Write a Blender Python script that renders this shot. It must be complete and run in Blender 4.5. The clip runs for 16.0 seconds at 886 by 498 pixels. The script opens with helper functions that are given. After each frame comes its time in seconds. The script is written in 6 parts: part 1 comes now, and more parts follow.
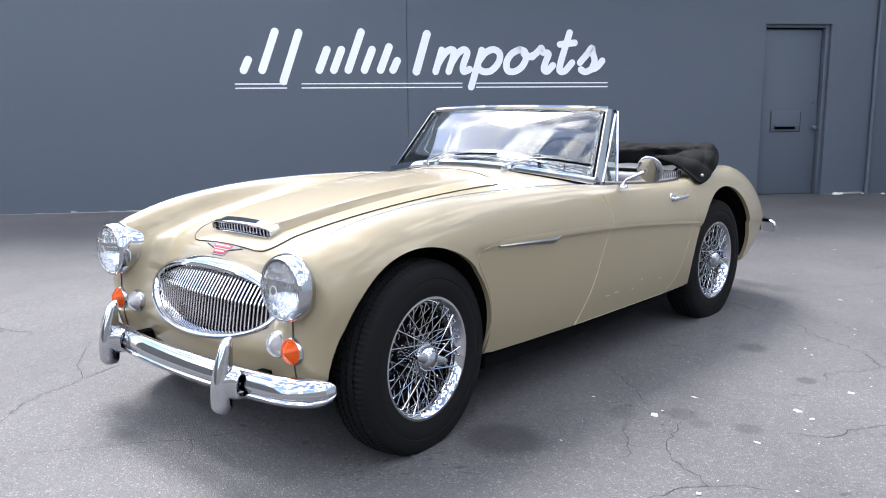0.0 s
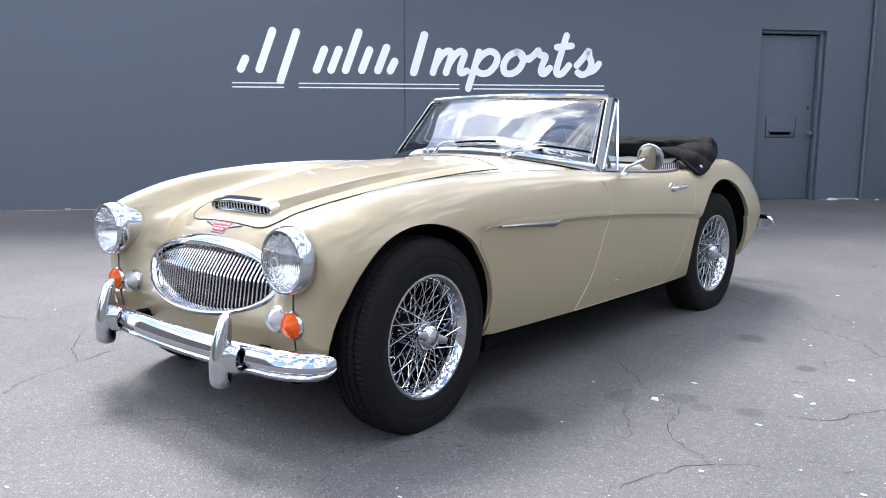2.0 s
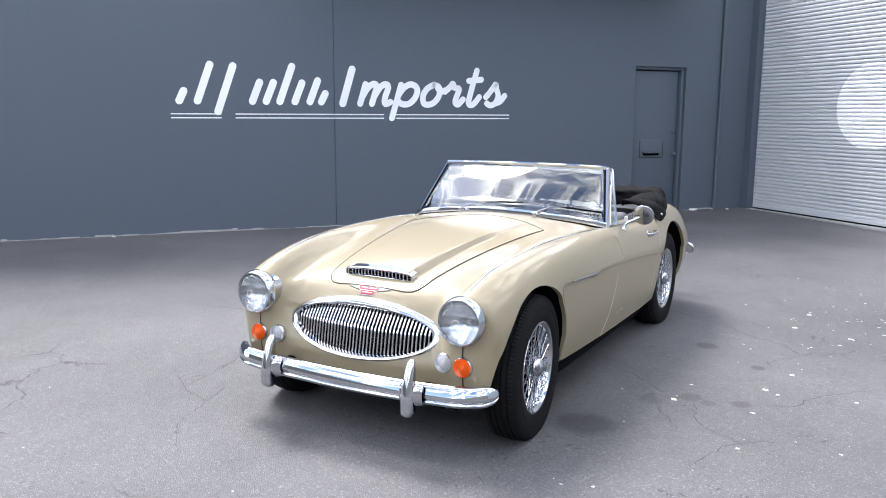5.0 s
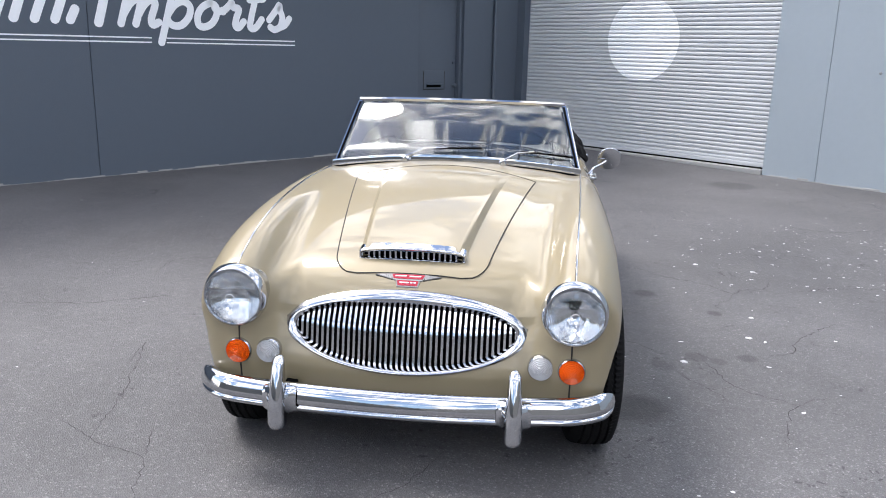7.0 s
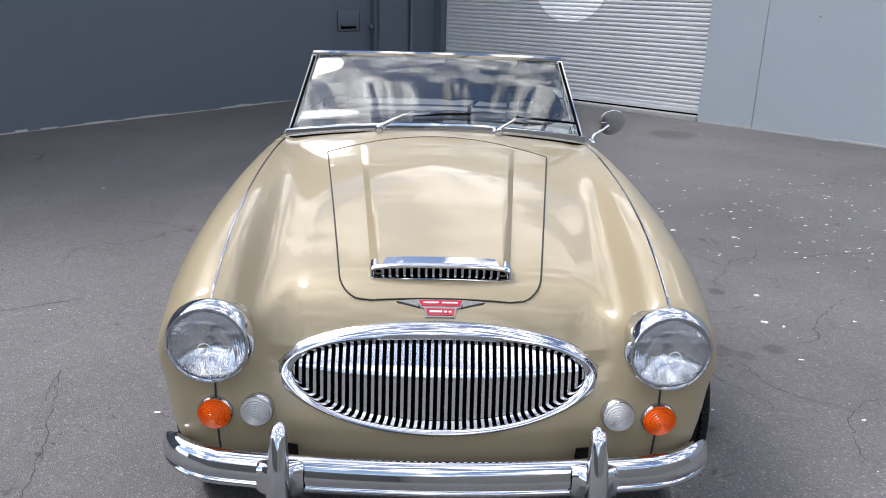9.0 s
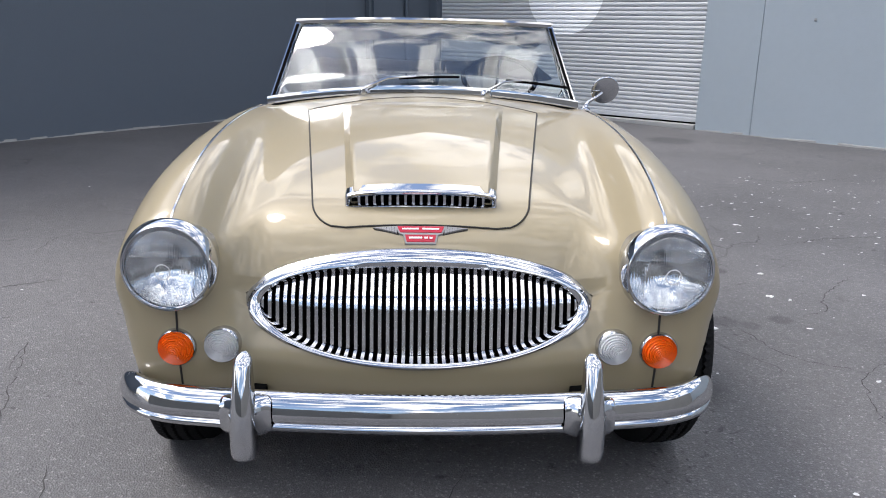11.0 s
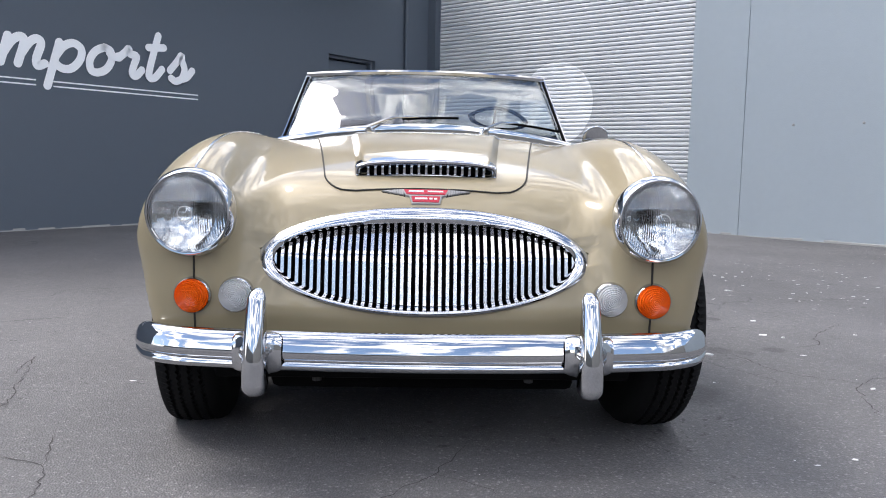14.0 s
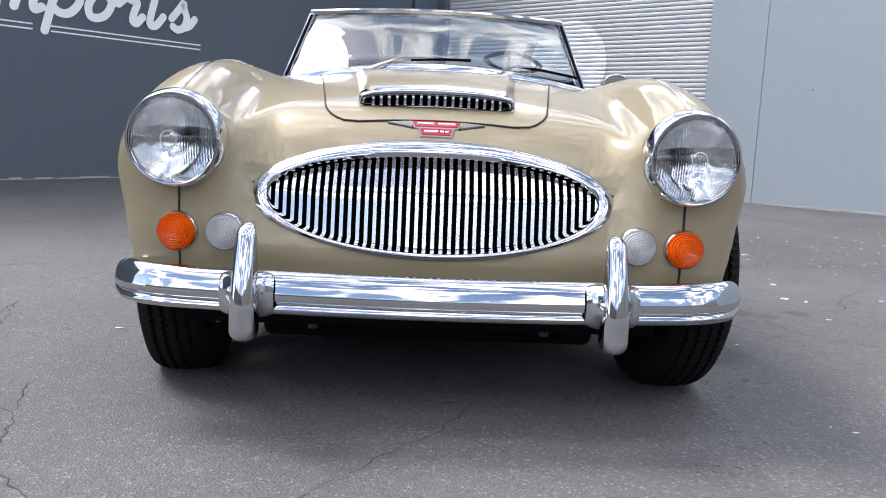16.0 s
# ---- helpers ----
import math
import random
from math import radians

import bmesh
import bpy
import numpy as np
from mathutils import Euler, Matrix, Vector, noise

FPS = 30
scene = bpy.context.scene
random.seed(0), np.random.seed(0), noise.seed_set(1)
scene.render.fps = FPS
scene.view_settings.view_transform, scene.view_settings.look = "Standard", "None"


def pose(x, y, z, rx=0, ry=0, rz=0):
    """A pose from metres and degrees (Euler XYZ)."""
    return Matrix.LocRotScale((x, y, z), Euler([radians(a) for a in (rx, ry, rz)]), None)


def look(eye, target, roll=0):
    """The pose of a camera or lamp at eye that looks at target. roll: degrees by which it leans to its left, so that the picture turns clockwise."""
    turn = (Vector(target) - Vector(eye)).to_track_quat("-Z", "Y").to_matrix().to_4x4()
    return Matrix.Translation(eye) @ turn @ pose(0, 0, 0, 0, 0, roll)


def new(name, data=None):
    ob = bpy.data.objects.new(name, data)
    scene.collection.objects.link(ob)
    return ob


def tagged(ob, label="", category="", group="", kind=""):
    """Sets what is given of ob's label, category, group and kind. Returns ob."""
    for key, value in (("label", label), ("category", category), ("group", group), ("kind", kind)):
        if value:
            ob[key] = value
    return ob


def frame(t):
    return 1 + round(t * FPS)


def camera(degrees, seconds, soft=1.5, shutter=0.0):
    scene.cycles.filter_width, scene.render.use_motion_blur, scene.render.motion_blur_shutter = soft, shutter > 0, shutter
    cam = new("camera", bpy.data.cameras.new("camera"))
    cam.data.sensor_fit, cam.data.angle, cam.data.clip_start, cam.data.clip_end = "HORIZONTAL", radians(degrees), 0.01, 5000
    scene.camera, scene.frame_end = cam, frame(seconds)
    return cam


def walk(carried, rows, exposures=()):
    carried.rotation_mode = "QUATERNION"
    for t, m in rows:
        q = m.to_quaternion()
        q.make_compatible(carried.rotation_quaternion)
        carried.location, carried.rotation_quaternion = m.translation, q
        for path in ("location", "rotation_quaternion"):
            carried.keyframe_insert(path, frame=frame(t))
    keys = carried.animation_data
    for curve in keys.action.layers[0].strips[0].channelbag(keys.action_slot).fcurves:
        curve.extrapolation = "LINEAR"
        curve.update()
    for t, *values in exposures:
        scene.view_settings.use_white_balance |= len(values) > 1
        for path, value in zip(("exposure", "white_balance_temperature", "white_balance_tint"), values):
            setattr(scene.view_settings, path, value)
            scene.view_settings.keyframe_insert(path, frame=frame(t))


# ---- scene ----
PATH = [
    (0, (2.49, -1.874, 1.143), (1.165, -0.414, 0.801), -0.5),
    (0.5, (2.482, -1.867, 1.078), (1.154, -0.406, 0.754), -0.5),
    (1, (2.473, -1.863, 1.012), (1.144, -0.399, 0.704), -0.5),
    (1.5, (2.46, -1.856, 0.971), (1.136, -0.387, 0.668), -0.3),
    (2, (2.47, -1.895, 1.030), (1.155, -0.42, 0.715), 0.1),
    (2.5, (2.598, -2.095, 1.284), (1.296, -0.611, 0.958), 0.4),
    (3, (2.711, -2.334, 1.415), (1.428, -0.835, 1.089), 0.5),
    (3.5, (2.776, -2.624, 1.450), (1.526, -1.096, 1.128), 0.6),
    (4, (2.691, -2.889, 1.464), (1.499, -1.313, 1.151), 0.5),
    (4.2, (2.559, -2.98, 1.46), (1.4, -1.38, 1.15), 0.4),
    (4.72, (2.266, -3.188, 1.461), (1.216, -1.516, 1.142), 0.3),
    (5.25, (1.799, -3.279, 1.455), (0.921, -1.517, 1.101), 0.2),
    (5.78, (1.289, -3.255, 1.445), (0.614, -1.415, 1.045), 0.3),
    (6.3, (0.862, -3.121, 1.436), (0.39, -1.229, 0.994), 0.6),
    (6.5, (0.719, -3.041, 1.426), (0.326, -1.134, 0.969), 0.8),
    (7, (0.407, -2.869, 1.427), (0.188, -0.943, 0.935), 1.3),
    (7.5, (0.097, -2.691, 1.414), (0.014, -0.765, 0.882), 1.8),
    (8, (-0.009, -2.506, 1.438), (-0.012, -0.589, 0.869), 1.8),
    (8.2, (-0.01, -2.423, 1.441), (0.001, -0.508, 0.863), 1.7),
    (8.72, (-0.053, -2.26, 1.45), (-0.001, -0.357, 0.838), 1.7),
    (9.25, (-0.044, -2.164, 1.434), (0.008, -0.27, 0.794), 1.8),
    (9.78, (-0.015, -2.123, 1.383), (0.024, -0.23, 0.74), 1.7),
    (10.3, (0.013, -2.125, 1.293), (0.039, -0.222, 0.679), 1.5),
    (10.5, (0.012, -2.133, 1.253), (0.045, -0.225, 0.653), 1.3),
    (11, (0.008, -2.151, 1.141), (0.056, -0.227, 0.599), 1.0),
    (11.5, (0.002, -2.164, 1.036), (0.065, -0.221, 0.568), 0.8),
    (12, (-0.003, -2.204, 0.95), (0.065, -0.243, 0.567), 0.6),
    (12.5, (-0.010, -2.257, 0.869), (0.057, -0.282, 0.561), 0.6),
    (13, (-0.014, -2.299, 0.807), (0.05, -0.317, 0.555), 0.7),
    (13.5, (-0.016, -2.329, 0.773), (0.042, -0.342, 0.555), 0.9),
    (14, (-0.011, -2.345, 0.736), (0.045, -0.357, 0.53), 1.1),
    (14.5, (-0.010, -2.322, 0.697), (0.043, -0.334, 0.492), 1.4),
    (15, (-0.018, -2.268, 0.679), (0.039, -0.28, 0.469), 1.6),
    (15.5, (-0.025, -2.218, 0.665), (0.038, -0.233, 0.433), 1.9),
    (16, (-0.018, -2.175, 0.653), (0.03, -0.197, 0.363), 2.4),
]
cam = camera(58.3, 16.0, soft=1.0)
walk(cam, [(t, look(eye, target, roll)) for t, eye, target, roll in PATH], [(0.0, 0.88, 6300, 13), (4.0, 0.85, 6240, 13), (6.3, 0.64, 6370, 13), (8.0, 0.24, 6400, 13), (11.0, 0.18, 6410, 13), (14.0, 0.33, 6440, 13), (16.0, 0.37, 6440, 13)])

# ---- world and light ----
world = bpy.data.worlds.new("sky_world")
scene.world = world
world.use_nodes = True
wn, wl = world.node_tree.nodes, world.node_tree.links
wn.clear()
w_out = wn.new("ShaderNodeOutputWorld")
w_bg = wn.new("ShaderNodeBackground")
w_sky = wn.new("ShaderNodeTexSky")
w_sky.sky_type = "NISHITA"
w_sky.sun_disc = False
SUN_EL, SUN_ROT = radians(56), radians(-64)
w_sky.sun_elevation, w_sky.sun_rotation = SUN_EL, SUN_ROT
w_co = wn.new("ShaderNodeTexCoord")
w_map = wn.new("ShaderNodeMapping")
w_map.inputs["Scale"].default_value = (1.0, 1.0, 1.5)
w_map.inputs["Location"].default_value = (1.7, 0.3, 0.9)
w_noise = wn.new("ShaderNodeTexNoise")
w_noise.inputs["Scale"].default_value = 5.6
w_noise.inputs["Detail"].default_value = 9.0
w_noise.inputs["Roughness"].default_value = 0.62
w_noise.inputs["Distortion"].default_value = 0.35
w_ramp = wn.new("ShaderNodeValToRGB")
w_ramp.color_ramp.elements[0].position = 0.478
w_ramp.color_ramp.elements[1].position = 0.535
w_mix = wn.new("ShaderNodeMixRGB")
# clouds are brightest round the veiled sun
w_dir = wn.new("ShaderNodeVectorMath")
w_dir.operation = "DOT_PRODUCT"
w_dir.inputs[1].default_value = (math.sin(SUN_ROT) * math.cos(SUN_EL), math.cos(SUN_ROT) * math.cos(SUN_EL), math.sin(SUN_EL))
w_glow = wn.new("ShaderNodeMapRange")
w_glow.interpolation_type = "SMOOTHSTEP"
w_glow.inputs["From Min"].default_value = 0.74
w_glow.inputs["From Max"].default_value = 1.0
w_glow.inputs["To Min"].default_value = 25.0
w_glow.inputs["To Max"].default_value = 36.0
w_cloud = wn.new("ShaderNodeVectorMath")
w_cloud.operation = "SCALE"
w_cloud.inputs[0].default_value = (1.0, 1.0, 1.0)
wl.new(w_co.outputs["Generated"], w_dir.inputs[0])
wl.new(w_dir.outputs["Value"], w_glow.inputs["Value"])
w_noise2 = wn.new("ShaderNodeTexNoise")
w_noise2.inputs["Scale"].default_value = 5.5
w_noise2.inputs["Detail"].default_value = 8.0
w_noise2.inputs["Distortion"].default_value = 0.6
w_puff = wn.new("ShaderNodeMapRange")
w_puff.inputs["From Min"].default_value = 0.36
w_puff.inputs["From Max"].default_value = 0.64
w_puff.inputs["To Min"].default_value = 0.30
w_puff.inputs["To Max"].default_value = 1.45
w_mul = wn.new("ShaderNodeMath")
w_mul.operation = "MULTIPLY"
wl.new(w_map.outputs["Vector"], w_noise2.inputs["Vector"])
wl.new(w_noise2.outputs["Fac"], w_puff.inputs["Value"])
wl.new(w_puff.outputs["Result"], w_mul.inputs[0])
wl.new(w_glow.outputs["Result"], w_mul.inputs[1])
wl.new(w_mul.outputs[0], w_cloud.inputs["Scale"])
wl.new(w_cloud.outputs["Vector"], w_mix.inputs["Color2"])
wl.new(w_co.outputs["Generated"], w_map.inputs["Vector"])
wl.new(w_map.outputs["Vector"], w_noise.inputs["Vector"])
wl.new(w_noise.outputs["Fac"], w_ramp.inputs["Fac"])
wl.new(w_ramp.outputs["Color"], w_mix.inputs["Fac"])
w_blue = wn.new("ShaderNodeVectorMath")
w_blue.operation = "SCALE"
w_blue.inputs["Scale"].default_value = 2.7
wl.new(w_sky.outputs["Color"], w_blue.inputs[0])
wl.new(w_blue.outputs["Vector"], w_mix.inputs["Color1"])
wl.new(w_mix.outputs["Color"], w_bg.inputs["Color"])
wl.new(w_bg.outputs["Background"], w_out.inputs["Surface"])
w_bg.inputs["Strength"].default_value = 0.080

sun_data = bpy.data.lights.new("sun", "SUN")
sun_data.energy = 2.9
sun_data.angle = radians(22)
sun_data.color = (1.0, 0.97, 0.92)
sun = new("sun", sun_data)
sun.matrix_world = look((0, 0, 0), (-math.sin(SUN_ROT) * math.cos(SUN_EL), -math.cos(SUN_ROT) * math.cos(SUN_EL), -math.sin(SUN_EL)))


# ---- materials ----
def material(name, base, rough=0.5, metal=0.0, coat=0.0, vary=0.12, grain=40.0, bump=0.0, bump_scale=200.0, rough_vary=0.1, stain=0.0, stain_scale=1.2, spec=0.5, extra=None):
    m = bpy.data.materials.new(name)
    m.use_nodes = True
    nt = m.node_tree
    b = nt.nodes["Principled BSDF"]
    b.inputs["Roughness"].default_value = rough
    b.inputs["Metallic"].default_value = metal
    b.inputs["Specular IOR Level"].default_value = spec
    b.inputs["Coat Weight"].default_value = coat
    b.inputs["Coat Roughness"].default_value = 0.025
    co = nt.nodes.new("ShaderNodeTexCoord")
    n1 = nt.nodes.new("ShaderNodeTexNoise")
    n1.inputs["Scale"].default_value = grain
    n1.inputs["Detail"].default_value = 6
    n2 = nt.nodes.new("ShaderNodeTexNoise")
    n2.inputs["Scale"].default_value = stain_scale
    n2.inputs["Detail"].default_value = 5
    for n in (n1, n2):
        nt.links.new(co.outputs["Object"], n.inputs["Vector"])
    hsv = nt.nodes.new("ShaderNodeHueSaturation")
    hsv.inputs["Color"].default_value = (*base, 1)
    ma = nt.nodes.new("ShaderNodeMath")
    ma.operation = "MULTIPLY_ADD"
    nt.links.new(n1.outputs["Fac"], ma.inputs[0])
    ma.inputs[1].default_value = vary
    ma.inputs[2].default_value = 1 - vary / 2
    mb = nt.nodes.new("ShaderNodeMath")
    mb.operation = "MULTIPLY_ADD"
    nt.links.new(n2.outputs["Fac"], mb.inputs[0])
    mb.inputs[1].default_value = stain
    mb.inputs[2].default_value = -stain / 2
    mc = nt.nodes.new("ShaderNodeMath")
    nt.links.new(ma.outputs[0], mc.inputs[0])
    nt.links.new(mb.outputs[0], mc.inputs[1])
    nt.links.new(mc.outputs[0], hsv.inputs["Value"])
    nt.links.new(hsv.outputs["Color"], b.inputs["Base Color"])
    if rough_vary:
        mr = nt.nodes.new("ShaderNodeMath")
        mr.operation = "MULTIPLY_ADD"
        nt.links.new(n2.outputs["Fac"], mr.inputs[0])
        mr.inputs[1].default_value = rough_vary
        mr.inputs[2].default_value = rough - rough_vary / 2
        nt.links.new(mr.outputs[0], b.inputs["Roughness"])
    if bump:
        nb = nt.nodes.new("ShaderNodeTexNoise")
        nb.inputs["Scale"].default_value = bump_scale
        nb.inputs["Detail"].default_value = 4
        nt.links.new(co.outputs["Object"], nb.inputs["Vector"])
        bp = nt.nodes.new("ShaderNodeBump")
        bp.inputs["Strength"].default_value = bump
        bp.inputs["Distance"].default_value = 0.01
        nt.links.new(nb.outputs["Fac"], bp.inputs["Height"])
        nt.links.new(bp.outputs["Normal"], b.inputs["Normal"])
    if extra:
        extra(m, nt, b, co, hsv)
    return m


def glass_material(name, tint=(1, 1, 1), rough=0.0, ior=1.45):
    m = bpy.data.materials.new(name)
    m.use_nodes = True
    b = m.node_tree.nodes["Principled BSDF"]
    b.inputs["Base Color"].default_value = (*tint, 1)
    b.inputs["Roughness"].default_value = rough
    b.inputs["Transmission Weight"].default_value = 1.0
    b.inputs["IOR"].default_value = ior
    return m


PAINT = material("gold_beige_paint", (0.298, 0.249, 0.156), 0.46, 0.12, 0.7, spec=0.3, vary=0.05, grain=900, rough_vary=0.04, stain=0.03)
CHROME = material("chrome", (0.56, 0.57, 0.59), 0.045, 1.0, vary=0.02, rough_vary=0.03, grain=30)
SLAT_METAL = material("polished_slat_metal", (0.80, 0.80, 0.81), 0.17, 1.0, vary=0.04, grain=60)
BADGE_METAL = material("dulled_badge_metal", (0.30, 0.295, 0.285), 0.38, 1.0, vary=0.15, grain=200)
REFLECTOR = material("silvered_reflector", (0.84, 0.86, 0.88), 0.03, 1.0, vary=0.02, rough_vary=0.02)
CHROME_DULL = material("brushed_bright_metal", (0.74, 0.74, 0.75), 0.14, 1.0, vary=0.06, grain=120)
# near-black for dark parts; also fills hollows and gaps in place of shade
BLACK = material("matt_black_parts_and_gaps", (0.003, 0.003, 0.0033), 0.9, spec=0.08, vary=0.2)
# paler than the body paint: a highlight painted along the door edges
SEAM_SOFT = material("door_edge_highlight_paint", (0.46, 0.39, 0.27), 0.5, vary=0.2)
SEAM = material("shut_line_shadow_rubber", (0.02, 0.018, 0.015), 0.8, vary=0.2)
RUBBER = material("tyre_rubber", (0.0075, 0.0075, 0.0080), 0.82, spec=0.14, vary=0.35, grain=60, bump=0.15, bump_scale=300, stain=0.3, stain_scale=6)
SOFT_TOP = material("black_vinyl_hood_cloth", (0.0028, 0.0028, 0.0031), 0.8, spec=0.12, vary=0.25, grain=300, bump=0.25, bump_scale=500)
LEATHER = material("grey_leather", (0.085, 0.085, 0.09), 0.45, vary=0.15, grain=150, bump=0.2, bump_scale=300)
SEAT_PALE = material("pale_grey_seat_leather", (0.11, 0.11, 0.115), 0.45, vary=0.12, grain=150, bump=0.2, bump_scale=300)
TRIM_PALE = material("pale_ribbed_trim", (0.55, 0.55, 0.54), 0.5, vary=0.1)
AMBER = material("amber_plastic_lens", (0.95, 0.135, 0.006), 0.18, coat=0.2, vary=0.08)
RED_ENAMEL = material("red_enamel", (0.42, 0.014, 0.035), 0.3, coat=0.15, vary=0.08)
WHITE_PAINT = material("white_sign_paint", (0.93, 0.94, 0.95), 0.6, vary=0.05, stain=0.06)
UNDERSIDE = material("dusty_underside_metal", (0.045, 0.044, 0.043), 0.7, 0.2, vary=0.3, grain=50)
GLASS = glass_material("window_glass", (0.90, 0.95, 0.93), 0.0, 1.8)
AMBER.node_tree.nodes["Principled BSDF"].inputs["Transmission Weight"].default_value = 0.25
HEADLAMP_GLASS = glass_material("fluted_headlamp_glass", (0.97, 0.98, 0.98), 0.0)
ht = HEADLAMP_GLASS.node_tree
h_co = ht.nodes.new("ShaderNodeTexCoord")
h_prev = None
for h_dir, h_scale, h_str in (("X", 62.0, 0.22), ("Z", 9.0, 0.12)):
    h_wave = ht.nodes.new("ShaderNodeTexWave")
    h_wave.bands_direction = h_dir
    h_wave.inputs["Scale"].default_value = h_scale
    h_wave.inputs["Distortion"].default_value = 0.0
    ht.links.new(h_co.outputs["Object"], h_wave.inputs["Vector"])
    h_bump = ht.nodes.new("ShaderNodeBump")
    h_bump.inputs["Strength"].default_value = h_str
    h_bump.inputs["Distance"].default_value = 0.0022 if h_dir == "X" else 0.008
    ht.links.new(h_wave.outputs["Fac"], h_bump.inputs["Height"])
    if h_prev:
        ht.links.new(h_prev.outputs["Normal"], h_bump.inputs["Normal"])
    h_prev = h_bump
ht.links.new(h_prev.outputs["Normal"], ht.nodes["Principled BSDF"].inputs["Normal"])
# silvered bowl seen through prismatic blocks
PRISM_REFLECTOR = material("prismatic_reflector", (0.64, 0.66, 0.69), 0.03, 1.0, vary=0.02, rough_vary=0.0)
rt = PRISM_REFLECTOR.node_tree
r_co = rt.nodes.new("ShaderNodeTexCoord")
r_geo = rt.nodes.new("ShaderNodeNewGeometry")
h_map = rt.nodes.new("ShaderNodeMapping")
h_map.inputs["Scale"].default_value = (75.0, 0.0, 40.0)
h_cell = rt.nodes.new("ShaderNodeTexVoronoi")
h_cell.distance = "CHEBYCHEV"
h_cell.inputs["Scale"].default_value = 1.0
h_cell.inputs["Randomness"].default_value = 0.0
h_off = rt.nodes.new("ShaderNodeVectorMath")
h_off.operation = "MULTIPLY_ADD"
h_off.inputs[1].default_value = (0.13, 0.04, 0.10)
h_mid = rt.nodes.new("ShaderNodeVectorMath")
h_mid.inputs[1].default_value = (-0.065, -0.02, -0.05)
rt.links.new(r_co.outputs["Object"], h_map.inputs["Vector"])
rt.links.new(h_map.outputs["Vector"], h_cell.inputs["Vector"])
rt.links.new(h_cell.outputs["Color"], h_off.inputs[0])
rt.links.new(r_geo.outputs["Normal"], h_mid.inputs[0])
rt.links.new(h_mid.outputs["Vector"], h_off.inputs[2])
h_nor = rt.nodes.new("ShaderNodeVectorMath")
h_nor.operation = "NORMALIZE"
rt.links.new(h_off.outputs["Vector"], h_nor.inputs[0])
rt.links.new(h_nor.outputs["Vector"], rt.nodes["Principled BSDF"].inputs["Normal"])
LENS_FROST = material("ribbed_clear_lens", (0.74, 0.75, 0.76), 0.14, coat=0.5, vary=0.08, grain=60)
LENS_FROST.node_tree.nodes["Principled BSDF"].inputs["Transmission Weight"].default_value = 0.45
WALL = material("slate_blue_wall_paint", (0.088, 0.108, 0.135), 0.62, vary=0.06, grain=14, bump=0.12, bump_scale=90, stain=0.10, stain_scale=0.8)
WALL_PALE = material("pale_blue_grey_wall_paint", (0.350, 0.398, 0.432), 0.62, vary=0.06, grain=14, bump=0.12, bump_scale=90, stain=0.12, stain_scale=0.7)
FAR_WALL = material("backdrop_wall_grey", (0.15, 0.15, 0.145), 0.9, vary=0.3, grain=3, stain=0.3, stain_scale=0.5)
ROLLER = material("grey_painted_steel_slats", (0.58, 0.592, 0.602), 0.45, vary=0.05, stain=0.08, stain_scale=1.5)
CONCRETE = material("pale_concrete", (0.32, 0.32, 0.31), 0.85, vary=0.2, grain=20, bump=0.3)


